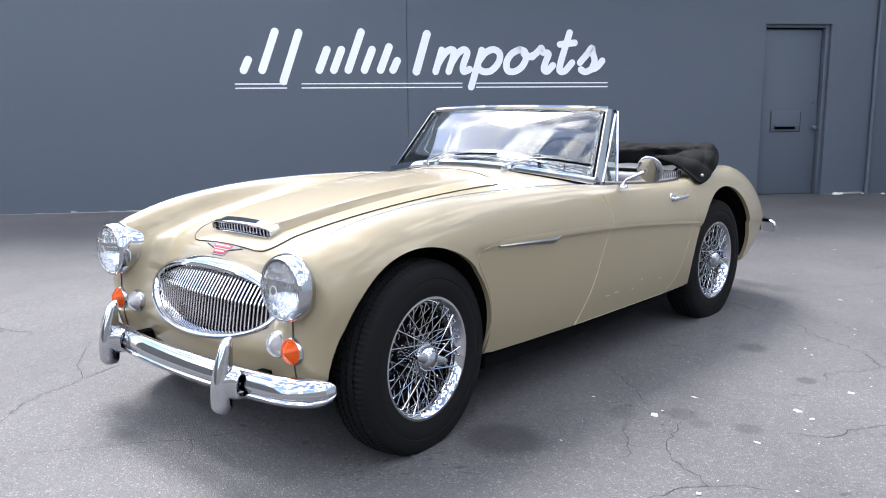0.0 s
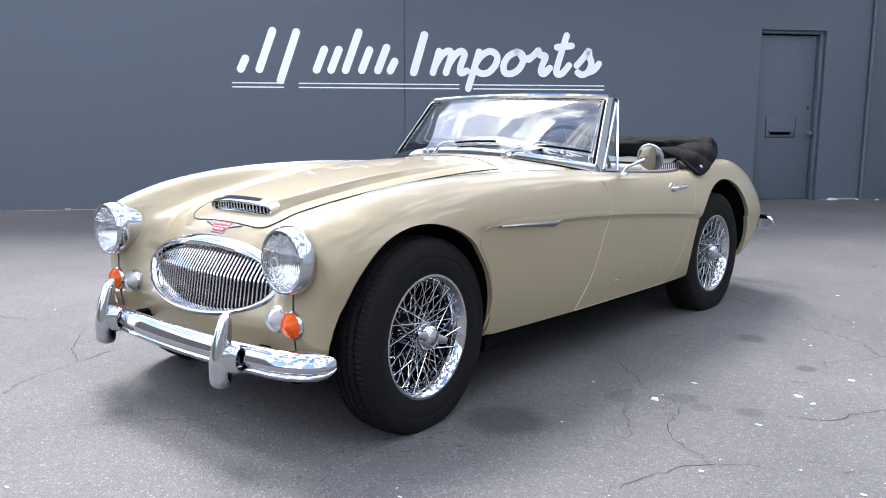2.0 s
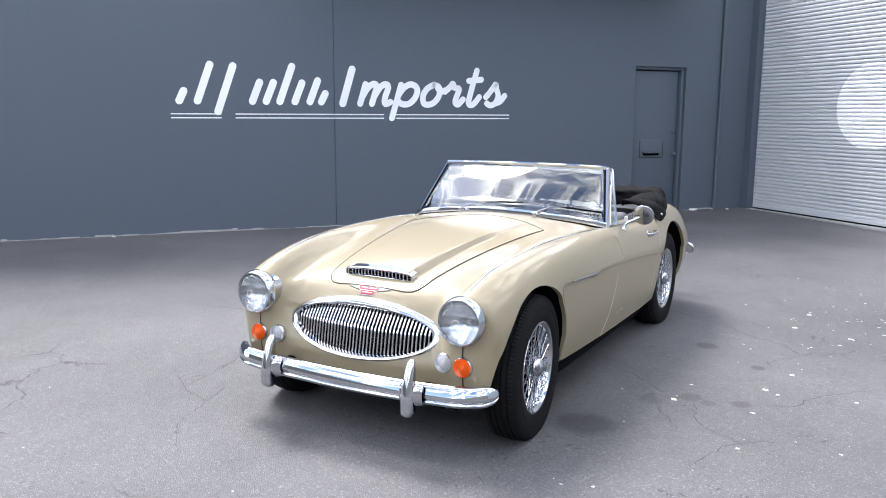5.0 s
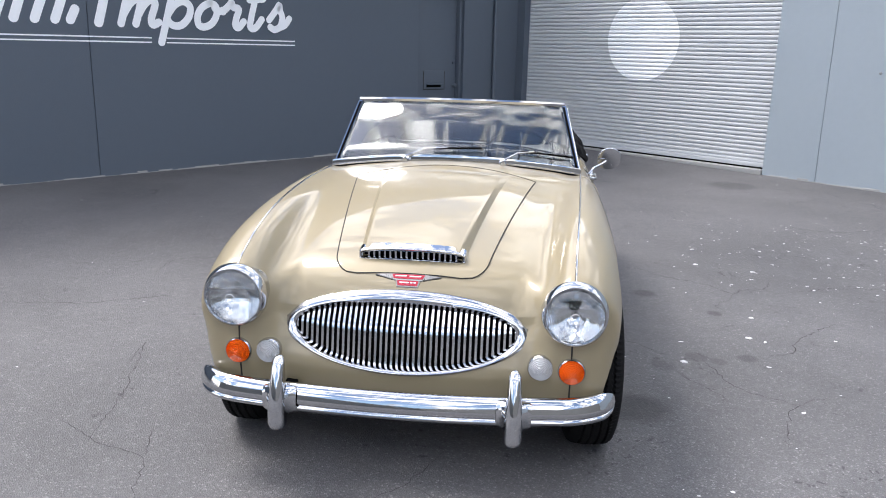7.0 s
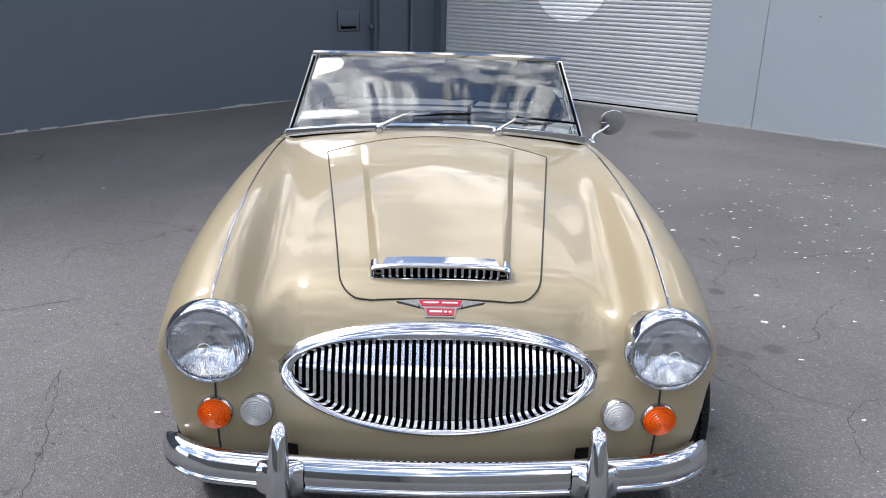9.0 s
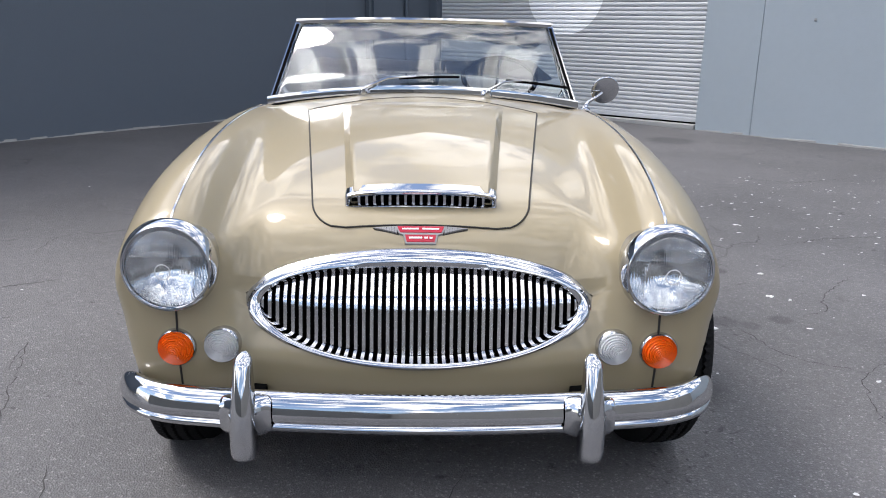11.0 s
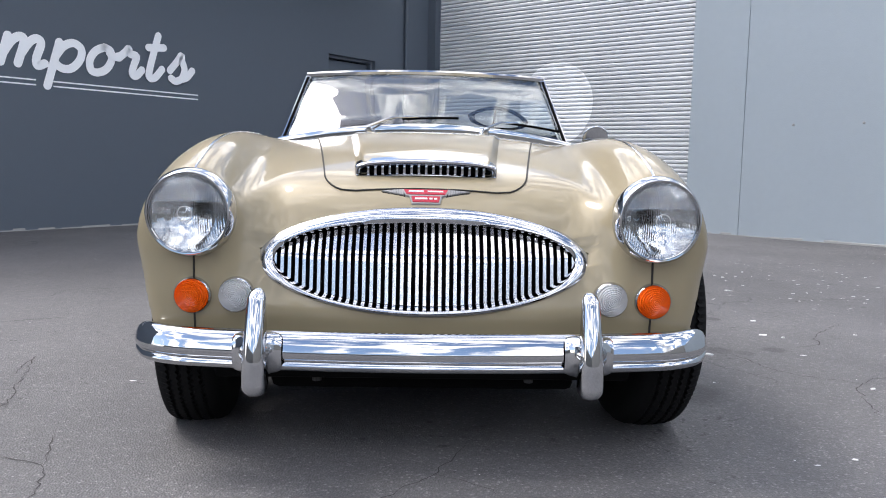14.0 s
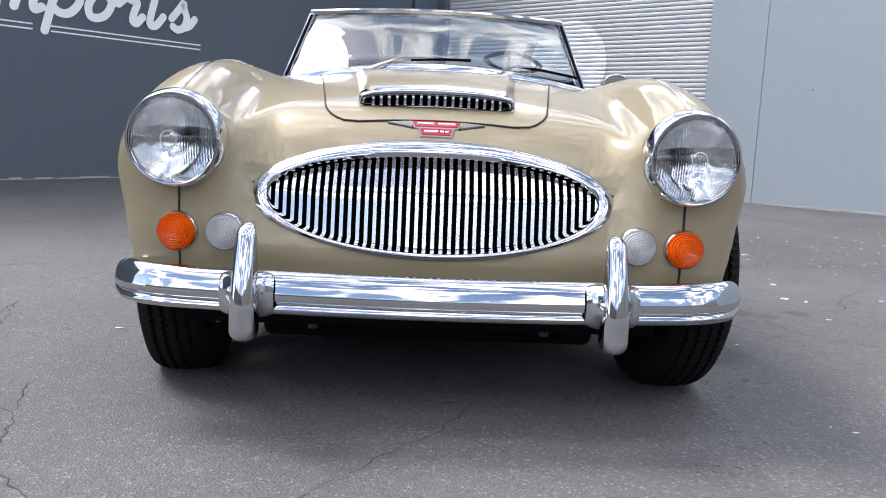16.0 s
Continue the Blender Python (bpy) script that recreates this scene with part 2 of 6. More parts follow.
def asphalt_extra(m, nt, b, co, hsv):
    # fine stones, long cracks and dark stains over the grey
    sp = nt.nodes.new("ShaderNodeTexVoronoi")
    sp.inputs["Scale"].default_value = 170
    nt.links.new(co.outputs["Object"], sp.inputs["Vector"])
    warp = nt.nodes.new("ShaderNodeTexNoise")
    warp.inputs["Scale"].default_value = 1.6
    warp.inputs["Detail"].default_value = 7
    nt.links.new(co.outputs["Object"], warp.inputs["Vector"])
    vm = nt.nodes.new("ShaderNodeVectorMath")
    vm.operation = "MULTIPLY_ADD"
    nt.links.new(warp.outputs["Color"], vm.inputs[0])
    vm.inputs[1].default_value = (0.9, 0.9, 0.0)
    nt.links.new(co.outputs["Object"], vm.inputs[2])
    cr = nt.nodes.new("ShaderNodeTexVoronoi")
    cr.feature = "DISTANCE_TO_EDGE"
    cr.inputs["Scale"].default_value = 0.55
    nt.links.new(vm.outputs[0], cr.inputs["Vector"])
    ramp = nt.nodes.new("ShaderNodeValToRGB")
    ramp.color_ramp.elements[0].position = 0.0003
    ramp.color_ramp.elements[0].color = (0.28, 0.28, 0.28, 1)
    ramp.color_ramp.elements[1].position = 0.0022
    nt.links.new(cr.outputs["Distance"], ramp.inputs["Fac"])
    gate = nt.nodes.new("ShaderNodeTexNoise")
    gate.inputs["Scale"].default_value = 0.7
    nt.links.new(co.outputs["Object"], gate.inputs["Vector"])
    gr = nt.nodes.new("ShaderNodeValToRGB")
    gr.color_ramp.elements[0].position = 0.36
    gr.color_ramp.elements[1].position = 0.44
    nt.links.new(gate.outputs["Fac"], gr.inputs["Fac"])
    lift = nt.nodes.new("ShaderNodeMixRGB")
    lift.blend_type = "LIGHTEN"
    lift.inputs["Fac"].default_value = 1
    nt.links.new(ramp.outputs["Color"], lift.inputs["Color1"])
    nt.links.new(gr.outputs["Color"], lift.inputs["Color2"])
    st = nt.nodes.new("ShaderNodeTexNoise")
    st.inputs["Scale"].default_value = 0.55
    st.inputs["Detail"].default_value = 8
    st.inputs["Roughness"].default_value = 0.65
    nt.links.new(co.outputs["Object"], st.inputs["Vector"])
    sr = nt.nodes.new("ShaderNodeValToRGB")
    sr.color_ramp.elements[0].position = 0.30
    sr.color_ramp.elements[0].color = (0.62, 0.62, 0.62, 1)
    sr.color_ramp.elements[1].position = 0.62
    nt.links.new(st.outputs["Fac"], sr.inputs["Fac"])
    spr = nt.nodes.new("ShaderNodeValToRGB")
    spr.color_ramp.elements[0].color = (1.35, 1.35, 1.33, 1)
    spr.color_ramp.elements[0].position = 0.0
    spr.color_ramp.elements[1].color = (0.86, 0.86, 0.86, 1)
    spr.color_ramp.elements[1].position = 0.45
    nt.links.new(sp.outputs["Distance"], spr.inputs["Fac"])
    stone = nt.nodes.new("ShaderNodeValToRGB")
    cr_ = stone.color_ramp
    cr_.elements[0].color, cr_.elements[1].color = (0.82, 0.82, 0.82, 1), (1.14, 1.14, 1.14, 1)
    cr_.elements[1].position = 0.90
    hot = cr_.elements.new(0.985)
    hot.color = (1.9, 1.9, 1.86, 1)
    sep = nt.nodes.new("ShaderNodeSeparateColor")
    nt.links.new(sp.outputs["Color"], sep.inputs["Color"])
    nt.links.new(sep.outputs[0], stone.inputs["Fac"])
    # worn pits where the surface has begun to break up
    pit = nt.nodes.new("ShaderNodeTexVoronoi")
    pit.inputs["Scale"].default_value = 24
    nt.links.new(vm.outputs[0], pit.inputs["Vector"])
    pit_far = nt.nodes.new("ShaderNodeMapRange")
    pit_far.inputs["From Min"].default_value = 0.16
    pit_far.inputs["From Max"].default_value = 0.30
    pit_far.inputs["To Min"].default_value = 0.45
    nt.links.new(pit.outputs["Distance"], pit_far.inputs["Value"])
    patch = nt.nodes.new("ShaderNodeTexNoise")
    patch.inputs["Scale"].default_value = 1.9
    patch.inputs["Detail"].default_value = 6
    patch.inputs["Roughness"].default_value = 0.7
    nt.links.new(co.outputs["Object"], patch.inputs["Vector"])
    patch_at = nt.nodes.new("ShaderNodeMapRange")
    patch_at.inputs["From Min"].default_value = 0.63
    patch_at.inputs["From Max"].default_value = 0.56
    nt.links.new(patch.outputs["Fac"], patch_at.inputs["Value"])
    worn = nt.nodes.new("ShaderNodeMath")
    worn.operation = "MAXIMUM"
    nt.links.new(pit_far.outputs[0], worn.inputs[0])
    nt.links.new(patch_at.outputs[0], worn.inputs[1])
    spots = [worn.outputs[0]]
    for px, py, pr, dark in ((0.84, 0.22, 0.17, 0.50), (1.22, 0.87, 0.07, 0.66), (1.32, 0.82, 0.05, 0.7), (1.47, 0.89, 0.06, 0.6), (1.11, 1.86, 0.08, 0.55), (1.05, 0.73, 0.07, 0.72), (1.46, 1.55, 0.05, 0.5), (2.6, 6.1, 0.28, 0.62)):
        dv = nt.nodes.new("ShaderNodeVectorMath")
        dv.operation = "DISTANCE"
        wob = nt.nodes.new("ShaderNodeVectorMath")
        wob.operation = "MULTIPLY_ADD"
        nt.links.new(st.outputs["Color"], wob.inputs[0])
        wob.inputs[1].default_value = (pr * 1.6, pr * 1.6, 0)
        nt.links.new(co.outputs["Object"], wob.inputs[2])
        nt.links.new(wob.outputs[0], dv.inputs[0])
        dv.inputs[1].default_value = (px + pr * 0.8, py + pr * 0.8, 0)
        sm = nt.nodes.new("ShaderNodeMapRange")
        sm.interpolation_type = "SMOOTHSTEP"
        sm.inputs["From Min"].default_value = pr * 0.55
        sm.inputs["From Max"].default_value = pr * 1.1
        sm.inputs["To Min"].default_value = dark
        sm.inputs["To Max"].default_value = 1.0
        nt.links.new(dv.outputs["Value"], sm.inputs["Value"])
        spots.append(sm.outputs[0])
    cur = hsv.outputs["Color"]
    for other in (lift.outputs["Color"], sr.outputs["Color"], spr.outputs["Color"], stone.outputs["Color"], *spots):
        mx = nt.nodes.new("ShaderNodeMixRGB")
        mx.blend_type = "MULTIPLY"
        mx.inputs["Fac"].default_value = 1
        nt.links.new(cur, mx.inputs["Color1"])
        nt.links.new(other, mx.inputs["Color2"])
        cur = mx.outputs["Color"]
    nt.links.new(cur, b.inputs["Base Color"])
    bp = nt.nodes.new("ShaderNodeBump")
    bp.inputs["Strength"].default_value = 0.4
    bp.inputs["Distance"].default_value = 0.006
    nt.links.new(sp.outputs["Distance"], bp.inputs["Height"])
    bp2 = nt.nodes.new("ShaderNodeBump")
    bp2.inputs["Strength"].default_value = 0.5
    bp2.inputs["Distance"].default_value = 0.012
    nt.links.new(lift.outputs["Color"], bp2.inputs["Height"])
    nt.links.new(bp.outputs["Normal"], bp2.inputs["Normal"])
    nt.links.new(bp2.outputs["Normal"], b.inputs["Normal"])


ASPHALT = material("worn_asphalt", (0.122, 0.119, 0.122), 0.66, vary=0.35, grain=26, rough_vary=0.2, extra=asphalt_extra)


# ---- building helpers ----
def part(name, bm, mat, parent=None, label="", smooth=True, angle=40.0):
    me = bpy.data.meshes.new(name)
    bmesh.ops.recalc_face_normals(bm, faces=bm.faces)
    if smooth:
        for f in bm.faces:
            f.smooth = True
        lim = radians(angle)
        for e in bm.edges:
            if len(e.link_faces) == 2 and e.calc_face_angle(0) > lim:
                e.smooth = False
    bm.to_mesh(me)
    bm.free()
    me.materials.append(mat)
    ob = new(name, me)
    if parent:
        ob.parent = parent
    if label:
        ob["label"] = label
    return ob


def empty(name, at=(0, 0, 0)):
    ob = new(name)
    ob.empty_display_size = 0.2
    ob.location = at
    return ob


def box(bm, lo, hi, bevel=0.0, m=None, segs=2):
    g = bmesh.ops.create_cube(bm, size=1.0)
    vs = g["verts"]
    for v in vs:
        v.co = Vector(((lo[i] + hi[i]) / 2 + v.co[i] * (hi[i] - lo[i]) for i in range(3)))
    if bevel:
        es = list({e for v in vs for e in v.link_edges})
        r = bmesh.ops.bevel(bm, geom=es, offset=bevel, segments=segs, profile=0.5, affect="EDGES")
        vs = list({v for f in r["faces"] for v in f.verts} | {v for v in vs if v.is_valid})
    if m is not None:
        for v in vs:
            v.co = m @ v.co
    return vs


def grid(bm, rows, close_u=False, close_v=False):
    """Faces over a table of points."""
    vs = [[bm.verts.new(p) for p in row] for row in rows]
    nu, nv = len(vs), len(vs[0])
    for i in range(nu if close_u else nu - 1):
        for j in range(nv if close_v else nv - 1):
            a, b, c, d = vs[i][j], vs[(i + 1) % nu][j], vs[(i + 1) % nu][(j + 1) % nv], vs[i][(j + 1) % nv]
            if len({a, b, c, d}) == 4:
                bm.faces.new((a, b, c, d))
    return vs


def lathe(bm, profile, axis, at, segs=48, closed=False):
    """Turn (radius, along) pairs about an axis through a point."""
    axis = Vector(axis).normalized()
    side = axis.orthogonal().normalized()
    up = axis.cross(side)
    at = Vector(at)
    rows = []
    for k in range(segs):
        a = 2 * math.pi * k / segs
        d = side * math.cos(a) + up * math.sin(a)
        rows.append([at + d * r + axis * h for r, h in profile])
    vs = grid(bm, rows, close_u=True, close_v=closed)
    bmesh.ops.remove_doubles(bm, verts=[v for r in vs for v in r], dist=1e-5)


def tube(bm, pts, r, segs=8, caps=True):
    pts = [Vector(p) for p in pts]
    rows, n = [], len(pts)
    ref = None
    for i, p in enumerate(pts):
        t = (pts[min(i + 1, n - 1)] - pts[max(i - 1, 0)]).normalized()
        if ref is None:
            ref = t.orthogonal().normalized()
        ref = (ref - t * ref.dot(t)).normalized()
        up = t.cross(ref)
        rr = r[i] if isinstance(r, (list, tuple)) else r
        rows.append([p + (ref * math.cos(2 * math.pi * k / segs) + up * math.sin(2 * math.pi * k / segs)) * rr for k in range(segs)])
    vs = grid(bm, rows, close_v=True)
    if caps:
        for row in (vs[0], vs[-1]):
            try:
                bm.faces.new(row)
            except ValueError:
                pass


def sweep(bm, path, profile, up=(0, 0, 1), caps=True):
    """Carry a closed (side, up) profile along a path."""
    path = [Vector(p) for p in path]
    up0, rows, n = Vector(up), [], len(path)
    for i, p in enumerate(path):
        t = (path[min(i + 1, n - 1)] - path[max(i - 1, 0)]).normalized()
        side = t.cross(up0).normalized()
        u = side.cross(t).normalized()
        prof = profile(i / (n - 1)) if callable(profile) else profile
        rows.append([p + side * a + u * b for a, b in prof])
    vs = grid(bm, rows, close_v=True)
    if caps:
        bm.faces.new(vs[0])
        bm.faces.new(vs[-1])


def spline(pts, soft=0.0):
    """A smooth, non-overshooting curve through (s, value) pairs, for arrays; soft rounds its bends over that length."""
    xs, ys = np.array([p[0] for p in pts], float), np.array([p[1] for p in pts], float)
    h, d = np.diff(xs), np.diff(ys) / np.diff(xs)
    m = np.zeros(len(xs))
    m[1:-1] = np.where(d[:-1] * d[1:] > 0, 2 * d[:-1] * d[1:] / (d[:-1] + d[1:] + 1e-12), 0)
    m[0], m[-1] = d[0], d[-1]
    s = np.linspace(xs[0], xs[-1], 1601)
    i = np.clip(np.searchsorted(xs, s) - 1, 0, len(h) - 1)
    t = (s - xs[i]) / h[i]
    v = (2 * t**3 - 3 * t**2 + 1) * ys[i] + (t**3 - 2 * t**2 + t) * h[i] * m[i] + (3 * t**2 - 2 * t**3) * ys[i + 1] + (t**3 - t**2) * h[i] * m[i + 1]
    if soft:
        step = s[1] - s[0]
        n = int(3 * soft / step)
        kernel = np.exp(-0.5 * (np.arange(-n, n + 1) * step / soft) ** 2)
        run = np.arange(1, n + 1) * step
        padded = np.concatenate([v[0] - run[::-1] * m[0], v, v[-1] + run * m[-1]])
        v = np.convolve(padded, kernel / kernel.sum(), "valid")

    def at(q):
        return np.interp(np.asarray(q, float), s, v)

    return at


def arc3(a, b, c, n):
    """Points along a parabola through a, b (the middle) and c."""
    a, b, c = Vector(a), Vector(b), Vector(c)
    return [a * ((1 - s) * (1 - 2 * s)) + b * (4 * s * (1 - s)) + c * (s * (2 * s - 1)) for s in (k / (n - 1) for k in range(n))]


# ---- setting ----
YARD = Vector((0.059, 9.536, 0))
D1 = Vector((math.cos(radians(50.5)), math.sin(radians(50.5)), 0))
D2 = Vector((D1.y, -D1.x, 0))


def yard(s, b, z):
    """A place by its distance along the sign wall, out from that wall, and height."""
    return YARD + D1 * s + D2 * b + Vector((0, 0, z))


YARD_M = Matrix.Translation(YARD) @ Matrix(((D1.x, D2.x, 0, 0), (D1.y, D2.y, 0, 0), (0, 0, 1, 0), (0, 0, 0, 1)))


def ground_z(x, y):
    """Level round the car, rising a little towards the sign wall."""
    off = (Vector((x, y, 0)) - YARD).dot(D2)
    t = min(max((6.5 - off) / 6.3, 0), 1)
    return 0.078 * t * t * (3 - 2 * t)


bm = bmesh.new()
xs = [-400, -120, -40, -20] + [-14 + 0.5 * k for k in range(57)] + [20, 40, 120, 400]
ys = [-400, -120, -40, -20] + [-10 + 0.5 * k for k in range(49)] + [20, 40, 120, 400]
grid(bm, [[(x, y, ground_z(x, y)) for y in ys] for x in xs])
tagged(part("ground", bm, ASPHALT), "worn dark grey asphalt yard with fine cracks and stains", "ground", kind="structure")

WALL_H = 4.3
CANOPY_Z = 3.4


def wall_block(bm, s0, s1, b0, b1, z0, z1, bev=0.0):
    box(bm, (s0, b0, z0), (s1, b1, z1), bev, YARD_M)


# sign wall, with the doorway cut through it
bm = bmesh.new()
wall_block(bm, -14.0, -6.325, -0.25, 0.0, -0.1, WALL_H)
wall_block(bm, -6.315, -2.01, -0.25, 0.0, -0.1, WALL_H)
wall_block(bm, -2.01, -1.15, -0.25, 0.0, 2.14, WALL_H)
wall_block(bm, -1.15, -0.50, -0.25, 0.0, -0.1, WALL_H)
wall_block(bm, -6.33, -6.31, -0.25, -0.012, -0.1, WALL_H)
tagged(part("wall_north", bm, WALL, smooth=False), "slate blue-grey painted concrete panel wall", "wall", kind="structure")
bm = bmesh.new()
g = [yard(-0.50, 0.0, 0), yard(-0.03, 0.004, 0), yard(-0.03, 0.142, 0), yard(0.25, 0.142, 0), yard(0.25, -0.25, 0), yard(-0.50, -0.25, 0)]
lo = [bm.verts.new(p - Vector((0, 0, 0.1))) for p in g]
hi = [bm.verts.new(p + Vector((0, 0, WALL_H))) for p in g]
bm.faces.new(lo), bm.faces.new(hi)
for i in range(6):
    bm.faces.new((lo[i], lo[(i + 1) % 6], hi[(i + 1) % 6], hi[i]))
tagged(part("wall_corner", bm, WALL, smooth=False), "slate blue-grey painted corner pier of the yard", "wall", kind="structure")
bm = bmesh.new()
tube(bm, [yard(-0.545, 0.035, 0.03), yard(-0.545, 0.035, WALL_H)], 0.026, 10)
tagged(part("downpipe", bm, WALL), "thin wall-coloured downpipe in the corner of the yard", "pipe")

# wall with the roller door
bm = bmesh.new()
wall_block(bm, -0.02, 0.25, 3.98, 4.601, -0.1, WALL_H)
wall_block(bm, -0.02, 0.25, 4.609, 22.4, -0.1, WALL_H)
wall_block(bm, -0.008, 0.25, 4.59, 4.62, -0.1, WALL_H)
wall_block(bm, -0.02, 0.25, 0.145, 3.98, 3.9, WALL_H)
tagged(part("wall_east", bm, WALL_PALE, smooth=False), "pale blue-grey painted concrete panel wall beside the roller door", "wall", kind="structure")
bm = bmesh.new()
wall_block(bm, -0.05, 0.3, 0.15, 3.97, -0.05, 0.082, 0.006)
tagged(part("threshold", bm, CONCRETE), "pale worn concrete sill under the roller door", "sill", kind="structure")

edge_rng = random.Random(11)
bm = bmesh.new()
for start, stop, at in ((-12.0, -2.05, lambda s, b, z: yard(s, b, z)), (-1.1, -0.56, lambda s, b, z: yard(s, b, z)), (4.0, 16.0, lambda s, b, z: yard(-0.02 - b, s, z))):
    s_ = start
    while s_ < stop:
        n_ = edge_rng.uniform(0.05, 0.22)
        hgt = edge_rng.choice((0.004, 0.008, 0.012, 0.02, 0.028)) * edge_rng.uniform(0.7, 1.2)
        out = edge_rng.uniform(0.004, 0.012)
        mid = at(s_, 0, 0)
        zb = ground_z(mid.x, mid.y)
        foot, lip, cap = [[bm.verts.new(at(q, b, zb + z)) for q in (s_, min(s_ + n_, stop))] for b, z in ((out, -0.01), (out * 0.8, hgt * 0.7), (0.0005, hgt))]
        bm.faces.new((foot[0], foot[1], lip[1], lip[0]))
        bm.faces.new((lip[0], lip[1], cap[1], cap[0]))
        s_ += n_
tagged(part("wall_foot", bm, CONCRETE, smooth=False), "ragged pale concrete edge along the foot of the walls", "wall edge", kind="structure")

roller = empty("roller_door", yard(0.1, 2.1, 0.07))
PITCH = 0.052


def roller_part(name, bm, mat, label=""):
    ob = part(name, bm, mat, roller, label)
    ob.matrix_parent_inverse = Matrix.Translation(-roller.location)
    return ob


bm = bmesh.new()
wall_block(bm, 0.125, 0.15, 0.13, 4.1, 0.06, 3.95)
roller_part("backing", bm, ROLLER)
slat_prof = [(-0.019, 0.001), (-0.024, 0.009), (-0.025, 0.026), (-0.023, 0.039), (-0.016, 0.0465), (-0.004, 0.050), (0.010, 0.0)]
bm = bmesh.new()
rows = []
for b in (0.15, 4.06):
    rows.append([yard(0.1 + a, b, h) for a, h in slat_prof])
vs = grid(bm, rows, close_v=True)
slat_ob = roller_part("slat", bm, ROLLER)
for k in range(73):
    o = slat_ob if k == 0 else slat_ob.copy()
    if k:
        scene.collection.objects.link(o)
    o.location = (0, 0, 0.150 + k * PITCH)
bm = bmesh.new()
wall_block(bm, 0.066, 0.118, 0.16, 4.06, 0.102, 0.152, 0.004)
roller_part("bottom_bar", bm, ROLLER)
# black strip filling the dark gap under the bottom bar
bm = bmesh.new()
wall_block(bm, 0.075, 0.115, 0.16, 4.06, 0.080, 0.102)
roller_part("gap_strip", bm, BLACK)
bm = bmesh.new()
wall_block(bm, 0.055, 0.12, 0.145, 0.153, 0.02, 3.9, 0.002)
roller_part("guide_rail", bm, WALL)
tagged(roller, "closed grey steel roller shutter with a painted white disc", "roller door")
# the white disc follows the slats
bm = bmesh.new()
RC, RB, RZ = 0.545, 2.115, 1.588
for k in range(73):
    z0 = 0.150 + k * PITCH
    rows = []
    for a, h in slat_prof[0:6]:
        z = z0 + h
        if abs(z - RZ) >= RC:
            continue
        w = math.sqrt(RC * RC - (z - RZ) ** 2)
        rows.append([yard(0.1 + a - 0.003, RB - w, z), yard(0.1 + a - 0.003, RB + w, z)])
    if len(rows) > 1:
        grid(bm, rows)
roller_part("painted_disc", bm, WHITE_PAINT, "white painted disc")

for b_, z_ in ((5.13, 1.26), (5.82, 1.27), (7.2, 1.25)):
    bm = bmesh.new()
    lathe(bm, [(0.016, 0.0), (0.015, 0.006), (0.008, 0.010), (0.0005, 0.010)], -D1, yard(-0.02, b_, z_), 14)
    tagged(part("wall_anchor", bm, CONCRETE), "small weathered metal anchor plug in the wall", "wall anchor", group="anchors in the pale wall")

# steel door in the sign wall
door = empty("door_1", yard(-1.58, -0.1, 0.08))


def door_part(name, bm, mat, label="", **k):
    ob = part(name, bm, mat, door, label, **k)
    ob.matrix_parent_inverse = Matrix.Translation(-door.location)
    return ob


bm = bmesh.new()
wall_block(bm, -1.964, -1.206, -0.14, -0.105, 0.085, 2.085, 0.004)
door_part("leaf", bm, WALL)
# black plate putting the shade into the gap round the leaf
bm = bmesh.new()
wall_block(bm, -2.005, -1.155, -0.19, -0.142, 0.05, 2.135)
door_part("shadow_gap", bm, BLACK)
for s0, s1, z0, z1 in ((-1.822, -1.812, 0.858, 1.10), (-1.425, -1.415, 0.858, 1.10), (-1.822, -1.415, 0.850, 0.860)):
    bm = bmesh.new()
    wall_block(bm, s0, s1, -0.108, -0.1035, z0, z1)
    door_part("plate_edge", bm, SEAM)
bm = bmesh.new()
for a in ((-2.01, -1.975, 0.05, 2.14), (-1.195, -1.15, 0.05, 2.14)):
    wall_block(bm, a[0], a[1], -0.16, -0.045, a[2], a[3], 0.004)
wall_block(bm, -1.975, -1.195, -0.16, -0.045, 2.102, 2.14, 0.004)
door_part("frame", bm, WALL)
bm = bmesh.new()
wall_block(bm, -1.99, -1.18, -0.2, -0.05, 0.04, 0.075, 0.004)
door_part("door_sill", bm, BLACK)
bm = bmesh.new()
wall_block(bm, -1.81, -1.427, -0.106, -0.099, 0.862, 1.115, 0.002)
door_part("letter_plate", bm, WALL)
bm = bmesh.new()
wall_block(bm, -1.76, -1.49, -0.105, -0.093, 0.885, 0.922, 0.002)
door_part("letter_slot", bm, BLACK)
bm = bmesh.new()
wall_block(bm, -1.78, -1.475, -0.10, -0.050, 0.920, 0.936, 0.003)
door_part("slot_hood", bm, WALL)
bm = bmesh.new()
lathe(bm, [(0.001, 0.075), (0.022, 0.072), (0.03, 0.058), (0.026, 0.04), (0.012, 0.03), (0.012, 0.008), (0.033, 0.006), (0.033, 0.0)], D2, yard(-1.255, -0.104, 0.905), 20)
door_part("knob", bm, WALL)
bm = bmesh.new()
lathe(bm, [(0.001, 0.018), (0.02, 0.016), (0.024, 0.0)], D2, yard(-1.255, -0.104, 1.22), 16)
door_part("lock_cylinder", bm, WALL)
tagged(door, "closed slate-grey steel door with letter slot and knob", "door", kind="structure")

# painted sign: a name kept as plain slanted bars, then one word in script
sign = empty("wall_sign", yard(-6.1, 0.003, 1.4))


def sign_part(name, bm, label=""):
    ob = part(name, bm, WHITE_PAINT, sign, label, smooth=False)
    ob.matrix_parent_inverse = Matrix.Translation(-sign.location)
    return ob


